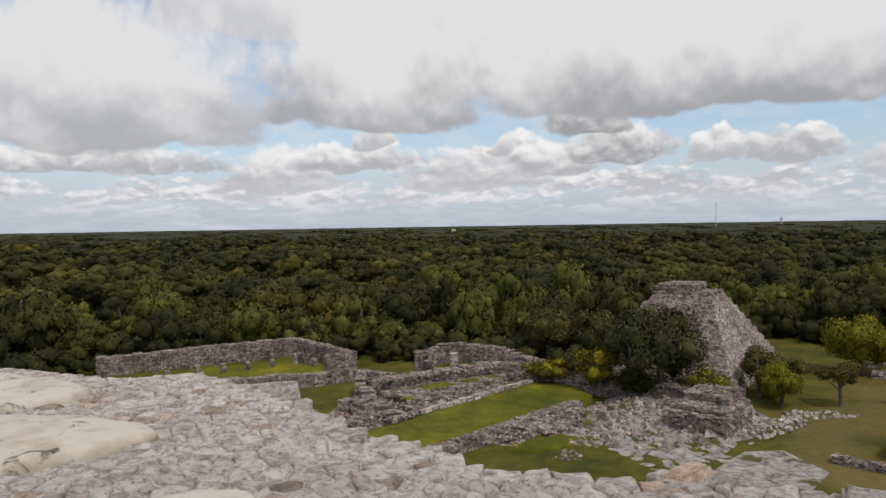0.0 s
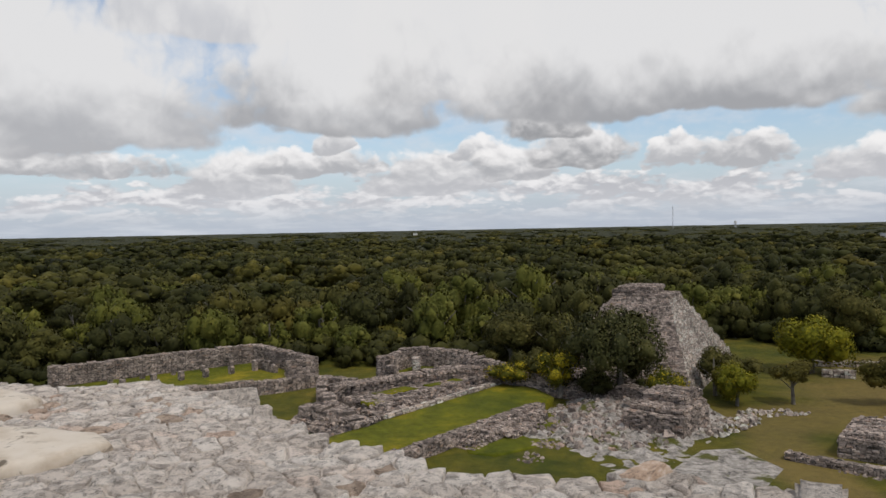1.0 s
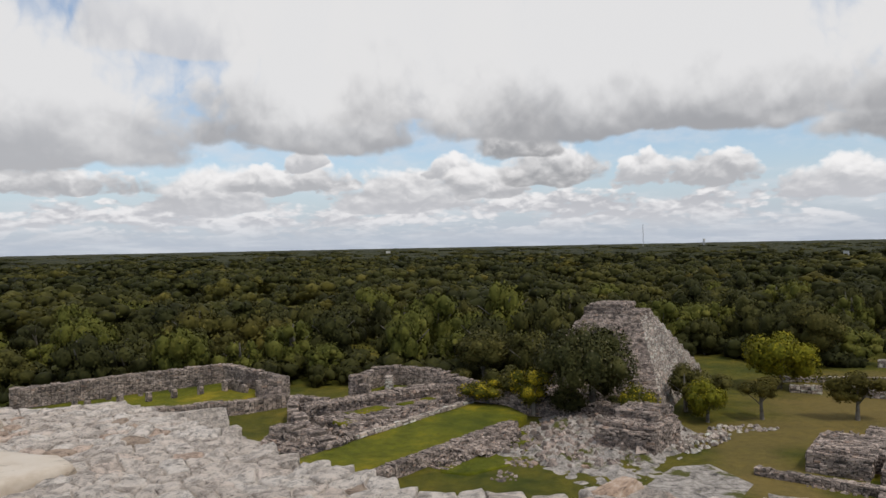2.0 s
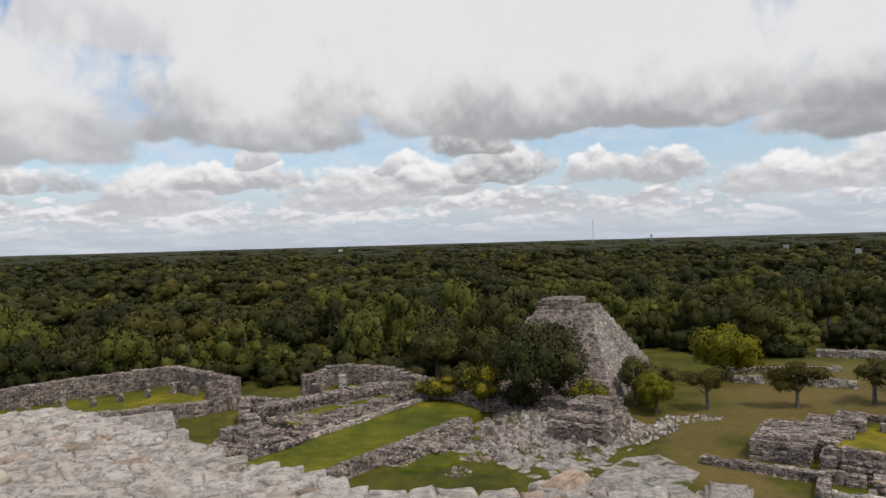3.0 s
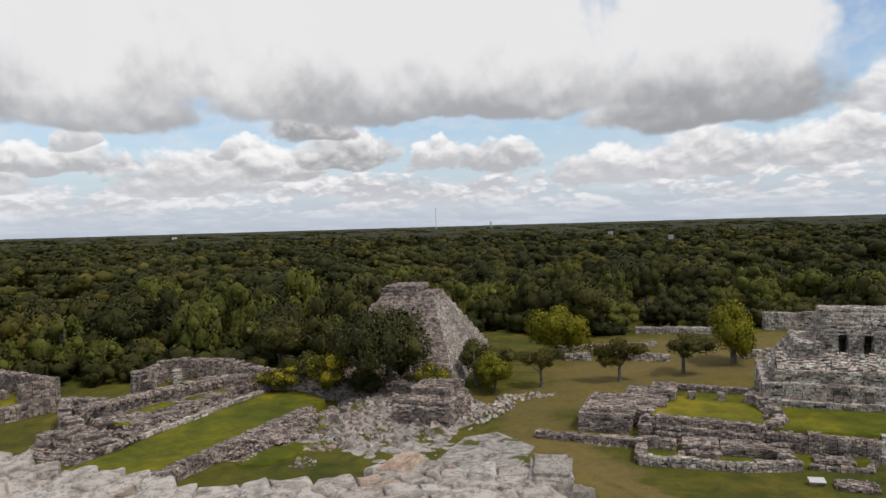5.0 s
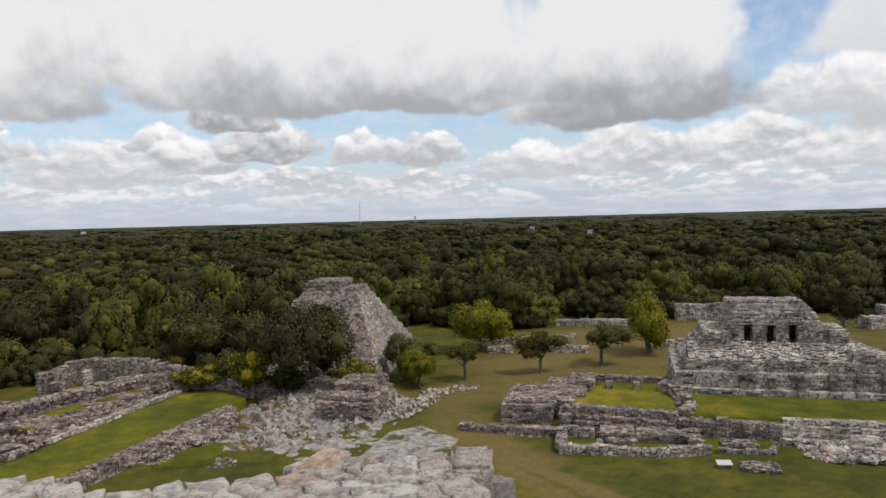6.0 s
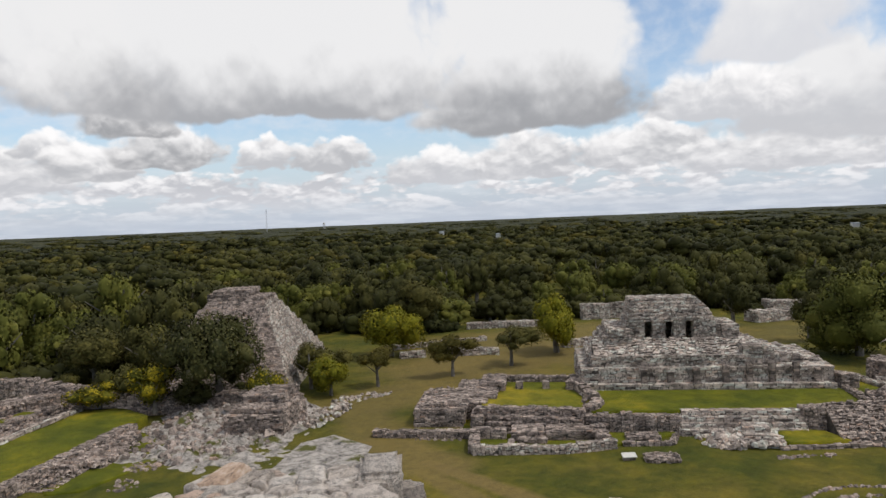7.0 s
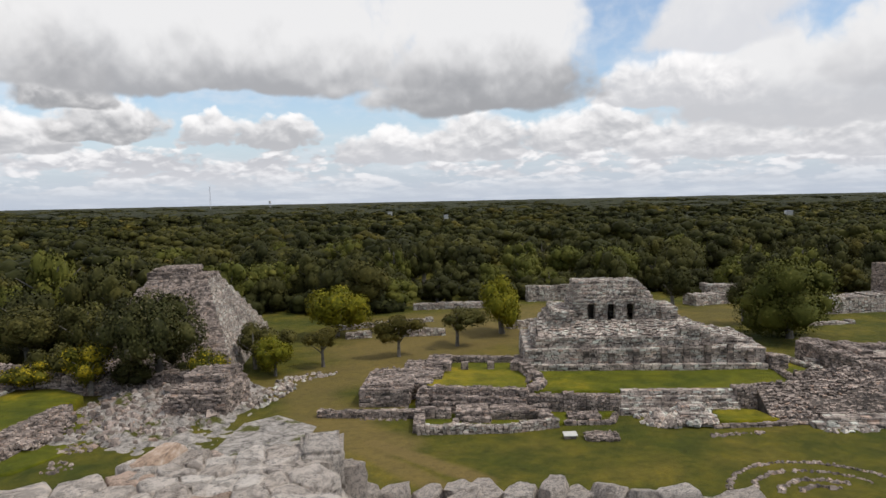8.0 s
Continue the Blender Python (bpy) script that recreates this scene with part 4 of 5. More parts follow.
rubble(s, tpoly((-37, -20), (-35.6, -20), (-33.6, -14), (-34, -11.4), (-36.6, -8.6)), 220, lambda x, y: 0.45, 0.2, 0.55)
done("fallen_facing", s, turf_t, None, "slumped rubble facing with tufts of grass")
s = Soup()
rubble(s, tpoly((-32.8, -16.6), (-30.4, -16.0), (-30.0, -14.2), (-32.6, -14.8)), 60, flat_zero, 0.25, 0.8)
rubble(s, tpoly((-31.5, -19.8), (-29.5, -19.6), (-29.5, -17.5), (-31.6, -17.8)), 24, flat_zero, 0.2, 0.6)
tagged(done("fallen_stones", s, None), "patch of fallen pale stones on the lawn", "stones", kind="stuff")
tagged(sheet("lawn_patch", tpoly((-36.6, -19.0), (-35.0, -20.6), (-33, -20), (-31.9, -17), (-31.4, -12.6), (-32.4, -9.6), (-34, -8.0), (-36.4, -7.6)), 0.13, TURF, 0.9, 0.06, None, skirt=0.3),
       "lush green lawn at the foot of the terrace", "grass", kind="structure")


# rock mass: a rough mound of bedrock and masonry
def mound_z(x, y):
    q = TF.inverted() @ Vector((x, y, 0))
    u, v = q.x, q.y
    edge = min((u + 36.8) / 3.5, (-22.6 - u) / 2.0, (v + 15.5 + 0.12 * (u + 30)) / 3.0, 1.0)
    n = noise.fractal(Vector((x * 0.35, y * 0.35, 2.0)), 0.8, 2.1, 6)
    ridged = abs(noise.noise(Vector((x * 0.8, y * 0.8, 7.0))))
    return max(-0.2, max(0, min(1, edge)) * (0.35 + 0.5 * max(0, min(1, (v + 12) / 8))) + 0.5 * n * min(1, max(0, edge + 0.2)) + (0.55 * ridged - 0.2) * min(1, max(0, edge + 0.4)))


rock = thing("rock_mass", "jumbled pale limestone outcrop with fallen masonry", "rock")
bm = bmesh.new()
N = 170
grid = {}
for i in range(N + 1):
    for j in range(N + 1):
        u, v = -37.2 + 21.2 * i / N, -17.5 + 17.5 * j / N
        x, y = tw(u, v)
        grid[i, j] = bm.verts.new((x, y, mound_z(x, y)))
for i in range(N):
    for j in range(N):
        bm.faces.new((grid[i, j], grid[i + 1, j], grid[i + 1, j + 1], grid[i, j + 1]))
me = bpy.data.meshes.new("outcrop")
bm.to_mesh(me), bm.free()
me.materials.append(BEDROCK)
part("outcrop", me, rock, "pale pitted bedrock")
s = Soup()
rubble(s, tpoly((-36, -14), (-28, -15), (-24, -12), (-24, -3), (-36, -2)), 220, mound_z, 0.3, 1.1)
tagged(done("boulder", s, rock), kind="stuff")
s = Soup()
rubble(s, tpoly((-36, -12), (-28, -13.5), (-24, -11), (-23, -1), (-37, -1)), 380, mound_z, 0.2, 0.6)
tagged(done("rubble", s, rock), kind="stuff")
s = Soup()
tbox(s, -28.3, -8.8, -23.5, -3.2, 0.0, 1.75, sw=0.5, sh=0.28, proud=0.12)
tbox(s, -28.0, -8.2, -23.7, -3.4, 1.6, 2.2, sw=0.5, sh=0.28, proud=0.16)
tbox(s, -27.6, -6.6, -24.2, -3.0, 2.1, 2.9, sw=0.5, sh=0.28, proud=0.18)
rubble(s, tpoly((-28.0, -8.4), (-23.7, -8.4), (-23.7, -3.4), (-28.0, -3.4)), 130, lambda x, y: 2.25, 0.2, 0.5)
done("masonry_block", s, rock, None, "square masonry corner of coursed grey stone")
s = Soup()
trun(s, [(-41.5, -1.6), (-33, -1.2), (-26, -2.0)], 1.6, 0.0, [1.9, 1.7, 2.3], rag=0.15)
done("long_wall", s, rock)
s = Soup()
rubble(s, tpoly((-23.2, -7.6), (-21.4, -5.6), (-20.6, -2.6), (-20.0, 1.2), (-22, 1.6), (-23.4, -2)), 130, lambda x, y: 0.1, 0.25, 0.8)
rubble(s, tpoly((-22.4, 0.6), (-18.6, 3.4), (-17.2, 5.4), (-19, 5.6), (-23, 3.0)), 60, lambda x, y: 0.06, 0.25, 0.7)
tagged(done("fallen_rubble", s, rock, STONES_PALE), kind="stuff")

# ---- far low walls across the lawn ----
def low_wall(pts, thick, tops, label):
    s3 = Soup()
    wall_run(s3, pts, thick, -0.1, tops, rag=0.1, sw=0.6, sh=0.35)
    tagged(done("low_wall", s3, None, STONES_PALE), label, "wall", group="far low walls")


low_wall([(69, 79), (80, 70.5)], 1.2, [0.9, 0.9], "long low pale stone wall at the wood's edge")
low_wall([(86.5, 71.5), (98, 63)], 1.4, [2.4, 2.3], "ruined pale wall with upright stubs by the wood")
low_wall([(50.6, 74.0), (64, 69.5)], 0.8, [0.5, 0.5], "low line of stones across the lawn")
low_wall([(49, 68.5), (51.5, 66.8)], 1.0, [0.8, 0.7], "short low block of pale stone")
low_wall([(53.5, 65.2), (58.5, 61.2)], 1.0, [0.9, 0.7], "short low block of pale stone")
low_wall([(66.5, 58.0), (76, 54.0)], 1.0, [0.9, 0.9], "low stone wall beside the yellow tree")
low_wall([(98.5, 50.0), (106, 46.5)], 3.0, [1.5, 1.2], "heap of dark rubble on the far lawn")
low_wall([(108, 52.5), (114, 49.5)], 2.0, [2.0, 1.8], "squared ruin block on the far lawn")
low_wall([(89, 33.0), (97, 27.5)], 1.0, [0.3, 0.3], "thin low kerb on the far lawn")
low_wall([(103, 33.5), (112, 27.0), (124, 20.5)], 3.5, [2.0, 2.4, 2.6], "long pale ruin base on the far lawn")
s = Soup()
wall_run(s, [(112, 28.5), (124, 21)], 3.0, 2.0, [6.2, 6.5], rag=0.1)
tagged(done("tower_ruin", s, None), "tall pale ruin wall at the site's edge", "ruin")

# ---- the camera's own pyramid: stepped body and rubble-topped terrace ----
RIM = [(-9.5, 8.6), (-5.6, 7.2), (-4.0, 6.6), (-3.0, 6.05), (-2.2, 6.2), (-1.9, 5.9), (-1.4, 5.2), (-0.7, 4.3), (-0.3, 3.8), (0.0, 3.5), (0.35, 3.2),
       (0.66, 3.12), (1.0, 2.94), (1.18, 3.06), (1.40, 3.1), (1.60, 2.80), (1.82, 2.66), (2.06, 2.50), (1.62, 1.9), (1.06, 1.14), (0.62, -0.6), (-1.5, -4.5), (-10.5, 0.5)]
own = thing("great_pyramid", "great stepped limestone pyramid with a rubble-topped terrace", "pyramid")


def top_z(x, y):
    z = 15.165 + 0.03 * noise.noise(Vector((x * 0.8, y * 0.8, 1.0))) + 0.03 * noise.noise(Vector((x * 2.3, y * 2.3, 4.0)))
    z += 0.016 * noise.noise(Vector((x * 8, y * 8, 2.0))) + 0.010 * noise.noise(Vector((x * 19, y * 19, 5.0)))
    z -= 0.02 * max(0.0, noise.noise(Vector((x * 5.3, y * 5.3, 11.0)))) ** 1.0
    return z + 0.01 * max(0.0, min(1.0, (x - 0.6) / 0.8))


def rim_gap(x, y):
    """Distance inside the terrace's rim."""
    best = 9.0
    for (x0, y0), (x1, y1) in zip(RIM, RIM[1:] + RIM[:1]):
        ex, ey = x1 - x0, y1 - y0
        t = max(0, min(1, ((x - x0) * ex + (y - y0) * ey) / (ex * ex + ey * ey)))
        best = min(best, math.hypot(x - x0 - t * ex, y - y0 - t * ey))
    return best if inside(x, y, RIM) else -best


bm = bmesh.new()
NX, NY = 170, 130
X0, X1, Y0, Y1 = -6.0, 2.6, 0.4, 7.2
grid = {}
for i in range(NX + 1):
    for j in range(NY + 1):
        x, y = X0 + (X1 - X0) * i / NX, Y0 + (Y1 - Y0) * j / NY
        d = rim_gap(x, y)
        if d > -0.16:
            drop = 0.0 if d > 0.12 else -(0.12 - d) ** 1.5 * 2.6
            grid[i, j] = bm.verts.new((x, y, top_z(x, y) - 0.013 + drop))
for i in range(NX):
    for j in range(NY):
        q = [grid.get(k) for k in ((i, j), (i + 1, j), (i + 1, j + 1), (i, j + 1))]
        if all(q):
            bm.faces.new(q)
me = bpy.data.meshes.new("terrace_bed")
bm.to_mesh(me), bm.free()
me.materials.append(BED)
me.shade_smooth()
part("terrace_bed", me, own, "pale lime mortar and cobble bed")

s = Soup()
wide = [(-9.5, 8.2), (-4.0, 6.4), (-1.5, 4.9), (0.3, 3.05), (1.88, 2.36), (0.92, 1.04), (-1.5, -4.5), (-10.5, 0.5)]
cx = sum(p[0] for p in wide) / len(wide)
cy = sum(p[1] for p in wide) / len(wide)


def ringed(k, z):
    return [Vector((cx + (x - cx) * k, cy + (y - cy) * k, z)) for x, y in wide]


levels = [(1.0, 15.09), (1.02, 12.6), (1.22, 12.5), (1.28, 10.2), (1.5, 10.1), (1.56, 7.8), (1.8, 7.7), (1.86, 5.2), (2.1, 5.1), (2.16, 2.6), (2.4, 2.5), (2.46, -0.3)]
loops = [ringed(k, z) for k, z in levels]
for lo, hi in zip(loops[1:], loops):
    for i in range(len(wide)):
        k = (i + 1) % len(wide)
        s.quad(lo[i], hi[i], hi[k], lo[k], 1)
        if (lo[i] - hi[i]).length > 1.0 and (lo[i] - lo[k]).length > 0.5:
            stone_face(s, lo[k], lo[i], hi[i], hi[k], sw=0.9, sh=0.5, proud=0.12)
n0 = len(s.v)
s.v.extend(loops[0])
s.f.append(tuple(range(n0, n0 + len(wide))))
s.m.append(2)
done("pyramid_body", s, own, [STONE, MORTAR, BED])


# stones of the terrace: a few shapes, shared by all
def stone_mesh(seed, flat):
    """A broken, flat-topped limestone lump: many chipped planes and a pitted skin."""
    rr = random.Random(seed)
    bm = bmesh.new()
    bmesh.ops.create_cube(bm, size=0.9)
    bmesh.ops.subdivide_edges(bm, edges=bm.edges[:], cuts=4, use_grid_fill=True)
    off = Vector((rr.uniform(0, 50), rr.uniform(0, 50), rr.uniform(0, 50)))
    cuts = []
    for k in range(9):
        a = rr.uniform(0, 6.28)
        cuts.append((Vector((math.cos(a), math.sin(a), rr.uniform(-0.1, 0.55))).normalized(), rr.uniform(0.34, 0.46)))
    cuts.append((Vector((rr.uniform(-0.25, 0.25), rr.uniform(-0.25, 0.25), 1)).normalized(), rr.uniform(0.26, 0.34)))
    for v in bm.verts:
        p = v.co.copy()
        for nrm, lim in cuts:
            over = p.dot(nrm) - lim
            if over > 0:
                p -= nrm * over * 0.96
        p += p.normalized() * (0.05 * noise.noise(p * 3.0 + off) + 0.035 * noise.noise(p * 8 + off) + 0.02 * noise.noise(p * 19 + off))
        p.z *= flat
        v.co = p
    me = bpy.data.meshes.new("stone")
    bm.to_mesh(me), bm.free()
    me.materials.append(NEAR)
    me.set_sharp_from_angle(angle=radians(38))
    return me


SHAPES = [stone_mesh(i, 0.8 + 0.3 * (i % 3) / 2) for i in range(16)]
RS = random.Random(21)


def lay_stone(x, y, z, sx, sy, sz, tilt=0.12, parent=None):
    ob = new("stone", RS.choice(SHAPES))
    ob.matrix_basis = Matrix.LocRotScale((x, y, z), Euler((RS.uniform(-tilt, tilt), RS.uniform(-tilt, tilt), RS.uniform(0, 6.28))), (sx, sy, sz))
    ob.parent = parent or own
    return ob


def block_mesh(seed):
    """A squared, worn block."""
    bm = bmesh.new()
    bmesh.ops.create_cube(bm, size=0.9)
    bmesh.ops.bevel(bm, geom=bm.edges[:], offset=0.09, segments=2, affect="EDGES")
    bmesh.ops.subdivide_edges(bm, edges=bm.edges[:], cuts=3, use_grid_fill=True)
    off = Vector((seed * 7.3, seed * 3.1, 2.0))
    for v in bm.verts:
        v.co += v.co.normalized() * (0.05 * noise.noise(v.co * 2.5 + off) + 0.03 * noise.noise(v.co * 7 + off) + 0.015 * noise.noise(v.co * 17 + off))
    me = bpy.data.meshes.new("stone")
    bm.to_mesh(me), bm.free()
    me.materials.append(NEAR_BLOCK)
    me.shade_smooth()
    return me


BLOCKS = [block_mesh(i) for i in range(5)]


def lay_block(x, y, z, sx, sy, sz, turn):
    ob = new("stone", RS.choice(BLOCKS))
    ob.matrix_basis = Matrix.LocRotScale((x, y, z), Euler((RS.uniform(-.04, .04), RS.uniform(-.04, .04), radians(turn))), (sx, sy, sz))
    ob.parent = own
    return ob




PATCHES = [[(-7, 7.0), (-4.2, 6.3), (-3.25, 5.75), (-2.92, 5.45), (-3.0, 5.15), (-3.3, 4.85), (-4.2, 4.5), (-7, 4.2)],
           [(-6, 4.6), (-3.4, 4.62), (-2.6, 4.5), (-2.05, 4.25), (-1.88, 3.98), (-2.1, 3.75), (-2.5, 3.45), (-3.2, 3.0), (-6, 2.2)],
           [(-1.75, 2.75), (-1.3, 2.95), (-1.05, 2.88), (-0.85, 2.5), (-1.2, 2.0), (-2.2, 2.0)]]


def on_plaster(x, y):
    return any(inside(x, y, p) for p in PATCHES)


# rim stones, proud of the edge
for (x0, y0), (x1, y1) in zip(RIM[1:18], RIM[2:19]):
    length = math.hypot(x1 - x0, y1 - y0)
    d = 0.0
    while d < length:
        r = RS.uniform(0.06, 0.17)
        t = (d + r) / length
        x, y = x0 + (x1 - x0) * t, y0 + (y1 - y0) * t
        nx, ny = -(y1 - y0) / length, (x1 - x0) / length
        x, y = x - nx * RS.uniform(0.06, 0.16), y - ny * RS.uniform(0.06, 0.16)
        lay_stone(x, y, 15.04 + RS.uniform(-0.03, 0.02), 2.4 * r, 2.0 * r, RS.uniform(0.2, 0.28), 0.12)
        d += 1.35 * r
# the high stones of the wall's end
for x, y, sx, sy, sz, dz in ((1.42, 2.92, 0.30, 0.22, 0.2, 0.0), (1.14, 2.86, 0.28, 0.2, 0.2, 0.0), (1.64, 2.66, 0.26, 0.18, 0.18, -0.06), (1.84, 2.54, 0.24, 0.18, 0.18, -0.06)):
    lay_stone(x, y, 15.10 + dz, sx, sy, sz, 0.08)
rusty = material("rust_stained_limestone", lambda nt, b: nt.links.new(ramp(nt, mnoise(nt, 3.0, 8, 0.7), [(0.36, (0.16, 0.12, 0.095)), (0.48, (0.40, 0.28, 0.20)), (0.66, (0.60, 0.50, 0.42))]), b.inputs["Base Color"]))
red_stone = stone_mesh(77, 0.9)
red_stone.materials[0] = rusty
ob = tagged(new("stone", red_stone), "rust-brown stained stone")
ob.matrix_basis = Matrix.LocRotScale((1.30, 3.0, 15.15), Euler((0.05, -0.1, 0.5)), (0.36, 0.2, 0.18))
ob.parent = own
lay_block(1.93, 2.42, 15.115, 0.26, 0.40, 0.26, -34)
lay_block(1.64, 2.02, 15.03, 0.2, 0.34, 0.22, -34)
lay_block(1.40, 1.70, 15.02, 0.2, 0.3, 0.22, -34)
# the wall end's outer face, course by course
for k in range(5):
    for (x0, y0), (x1, y1) in (((1.94, 2.40), (1.52, 1.86)), ((1.52, 1.86), (0.95, 1.12)), ((1.2, 2.93), (1.96, 2.46))):
        d = RS.uniform(0, 0.1)
        length = math.hypot(x1 - x0, y1 - y0)
        while d < length:
            t = d / length
            w = RS.uniform(0.16, 0.28)
            lay_block(x0 + (x1 - x0) * t, y0 + (y1 - y0) * t, 14.97 - 0.2 * k, w * 1.15, w, 0.23, math.degrees(math.atan2(y1 - y0, x1 - x0)) + RS.uniform(-8, 8))
            d += w * 0.85
# fitted stones over the terrace top: cells of a jittered net, each a worn slab with open joints
def clip_cell(poly, mx, my, nx, ny):
    """The part of poly on the near side of the line through (mx, my) with normal (nx, ny)."""
    out = []
    for (xa, ya), (xb, yb) in zip(poly, poly[1:] + poly[:1]):
        da, db = (xa - mx) * nx + (ya - my) * ny, (xb - mx) * nx + (yb - my) * ny
        if da <= 0:
            out.append((xa, ya))
        if (da < 0 < db) or (db < 0 < da):
            f = da / (da - db)
            out.append((xa + (xb - xa) * f, ya + (yb - ya) * f))
    return out


def slab(poly, verts, faces):
    """A worn flat stone over a cell: sides, a chipped rim and an uneven top. Appends to verts and faces."""
    pcx, pcy = sum(p[0] for p in poly) / len(poly), sum(p[1] for p in poly) / len(poly)
    ring0 = []
    for (xa, ya), (xb, yb) in zip(poly, poly[1:] + poly[:1]):
        k = max(1, round(math.hypot(xb - xa, yb - ya) / 0.05))
        ring0 += [(xa + (xb - xa) * i / k, ya + (yb - ya) * i / k) for i in range(k)]
    size = sum(math.hypot(x - pcx, y - pcy) for x, y in ring0) / len(ring0)
    lift, sx, sy = RS.uniform(-0.008, 0.010), RS.uniform(-0.05, 0.05), RS.uniform(-0.05, 0.05)
    n0, m = len(verts), len(ring0)
    for inset, dz in ((0.004, -0.06), (0.006, -0.008), (0.016, 0.003), (0.45 * size, 0.006)):
        for x, y in ring0:
            L = max(0.02, math.hypot(pcx - x, pcy - y))
            w = inset * (1 + 0.7 * noise.noise(Vector((x * 23, y * 23, inset * 40))))
            f = min(0.9, w / L)
            px, py = x + (pcx - x) * f, y + (pcy - y) * f
            rough_z = 0.010 * noise.noise(Vector((px * 17, py * 17, 3))) + 0.007 * noise.noise(Vector((px * 41, py * 41, 8)))
            verts.append((px, py, top_z(px, py) + lift + dz + sx * (px - pcx) + sy * (py - pcy) + rough_z))
    verts.append((pcx, pcy, top_z(pcx, pcy) + lift + 0.007))
    for r in range(3):
        for i in range(m):
            k = (i + 1) % m
            faces.append((n0 + r * m + i, n0 + r * m + k, n0 + (r + 1) * m + k, n0 + (r + 1) * m + i))
    for i in range(m):
        faces.append((n0 + 3 * m + i, n0 + 3 * m + (i + 1) % m, n0 + 4 * m))


seeds = []
for _ in range(26000):
    x, y = RS.uniform(-5.8, 2.1), RS.uniform(0.6, 7.0)
    if rim_gap(x, y) < 0.13:
        continue
    gap = 0.085 + 0.15 * RS.random() ** 2.2
    if all((x - a) ** 2 + (y - b) ** 2 > ((gap + c) / 2) ** 2 for a, b, c in seeds):
        seeds.append((x, y, gap))
cells = []
for i, (x, y, c) in enumerate(seeds):
    hw = min(0.2, rim_gap(x, y))
    poly = [(x - hw, y - hw), (x + hw, y - hw), (x + hw, y + hw), (x - hw, y + hw)]
    for a, b, c2 in seeds:
        if (a, b) != (x, y) and abs(a - x) < 0.45 and abs(b - y) < 0.45:
            poly = clip_cell(poly, (x + a) / 2, (y + b) / 2, a - x, b - y)
            if len(poly) < 3:
                break
    if len(poly) > 2 and not on_plaster(x, y):
        cells.append((abs(x - 0.2) * 0.6 + abs(y - 2.9), poly))
cells.sort(key=lambda q: q[0])
rest_v, rest_f = [], []
for rank, (_, poly) in enumerate(cells):
    if rank < 300:
        vs, fs = [], []
        slab(poly, vs, fs)
        me = bpy.data.meshes.new("stone")
        me.from_pydata(vs, [], fs)
        me.materials.append(NEAR)
        me.set_sharp_from_angle(angle=radians(50))
        part("stone", me, own)
    else:
        slab(poly, rest_v, rest_f)


def cobble_look(nt, b):
    near_stone(nt, b)
    for nd in nt.nodes:
        if nd.bl_idname == "ShaderNodeObjectInfo":
            src = nt.nodes.new("ShaderNodeNewGeometry")
            for ln in list(nd.outputs["Random"].links):
                nt.links.new(src.outputs["Random Per Island"], ln.to_socket)


me = bpy.data.meshes.new("rubble_paving")
me.from_pydata(rest_v, [], rest_f)
me.materials.append(material("cobble_limestone", cobble_look))
me.set_sharp_from_angle(angle=radians(50))
part("rubble_paving", me, own, kind="stuff")

# stucco left on the terrace
for poly in PATCHES:
    bm = bmesh.new()
    pts = []
    n = len(poly)
    for i in range(n):
        (xa, ya), (xb, yb) = poly[i], poly[(i + 1) % n]
        steps = max(2, int(math.hypot(xb - xa, yb - ya) / 0.07))
        for k in range(steps):
            t = k / steps
            x, y = xa + (xb - xa) * t, ya + (yb - ya) * t
            w = 0.05 * noise.noise(Vector((x * 4, y * 4, 3))) + 0.02 * noise.noise(Vector((x * 13, y * 13, 6)))
            pts.append((x + w, y + w * 0.6))
    pcx, pcy = sum(p[0] for p in pts) / len(pts), sum(p[1] for p in pts) / len(pts)
    rows = []
    for inset, z in ((0.0, 15.08), (0.0, 15.175), (0.012, 15.21), (0.04, 15.23), (0.15, 15.24), (0.5, 15.243)):
        row = []
        for x, y in pts:
            dx2, dy2 = pcx - x, pcy - y
            L2 = math.hypot(dx2, dy2)
            k = min(inset, 0.8 * L2) / L2
            row.append(bm.verts.new((x + dx2 * k, y + dy2 * k, z + 0.006 * noise.noise(Vector((x * 3, y * 3, inset * 4))))))
        rows.append(row)
    for a, b in zip(rows, rows[1:]):
        for i in range(len(a)):
            k = (i + 1) % len(a)
            bm.faces.new((a[i], a[k], b[k], b[i]))
    bm.faces.new(rows[-1])
    bmesh.ops.recalc_face_normals(bm, faces=bm.faces[:])
    me = bpy.data.meshes.new("stucco_patch")
    bm.to_mesh(me), bm.free()
    me.materials.append(PLASTER)
    me.shade_smooth()
    part("stucco_patch", me, own, "worn cream stucco floor remnant")

# lower rubble wall beyond the wall end
RIM2 = [(2.14, 2.5), (2.65, 2.08), (3.05, 1.66), (3.45, 1.1), (3.75, 0.4)]
for k in range(3):
    for (x0, y0), (x1, y1) in zip(RIM2, RIM2[1:]):
        length = math.hypot(x1 - x0, y1 - y0)
        d = 0.0
        while d < length:
            w = RS.uniform(0.18, 0.32)
            t = (d + w / 2) / length
            nx, ny = -(y1 - y0) / length, (x1 - x0) / length
            o = 0.30 * k
            lay_stone(x0 + (x1 - x0) * t + nx * -o, y0 + (y1 - y0) * t + ny * -o, 14.79 + RS.uniform(-0.03, 0.03), w * 1.3, w, 0.26, 0.09)
            d += w * 0.88
s = Soup()
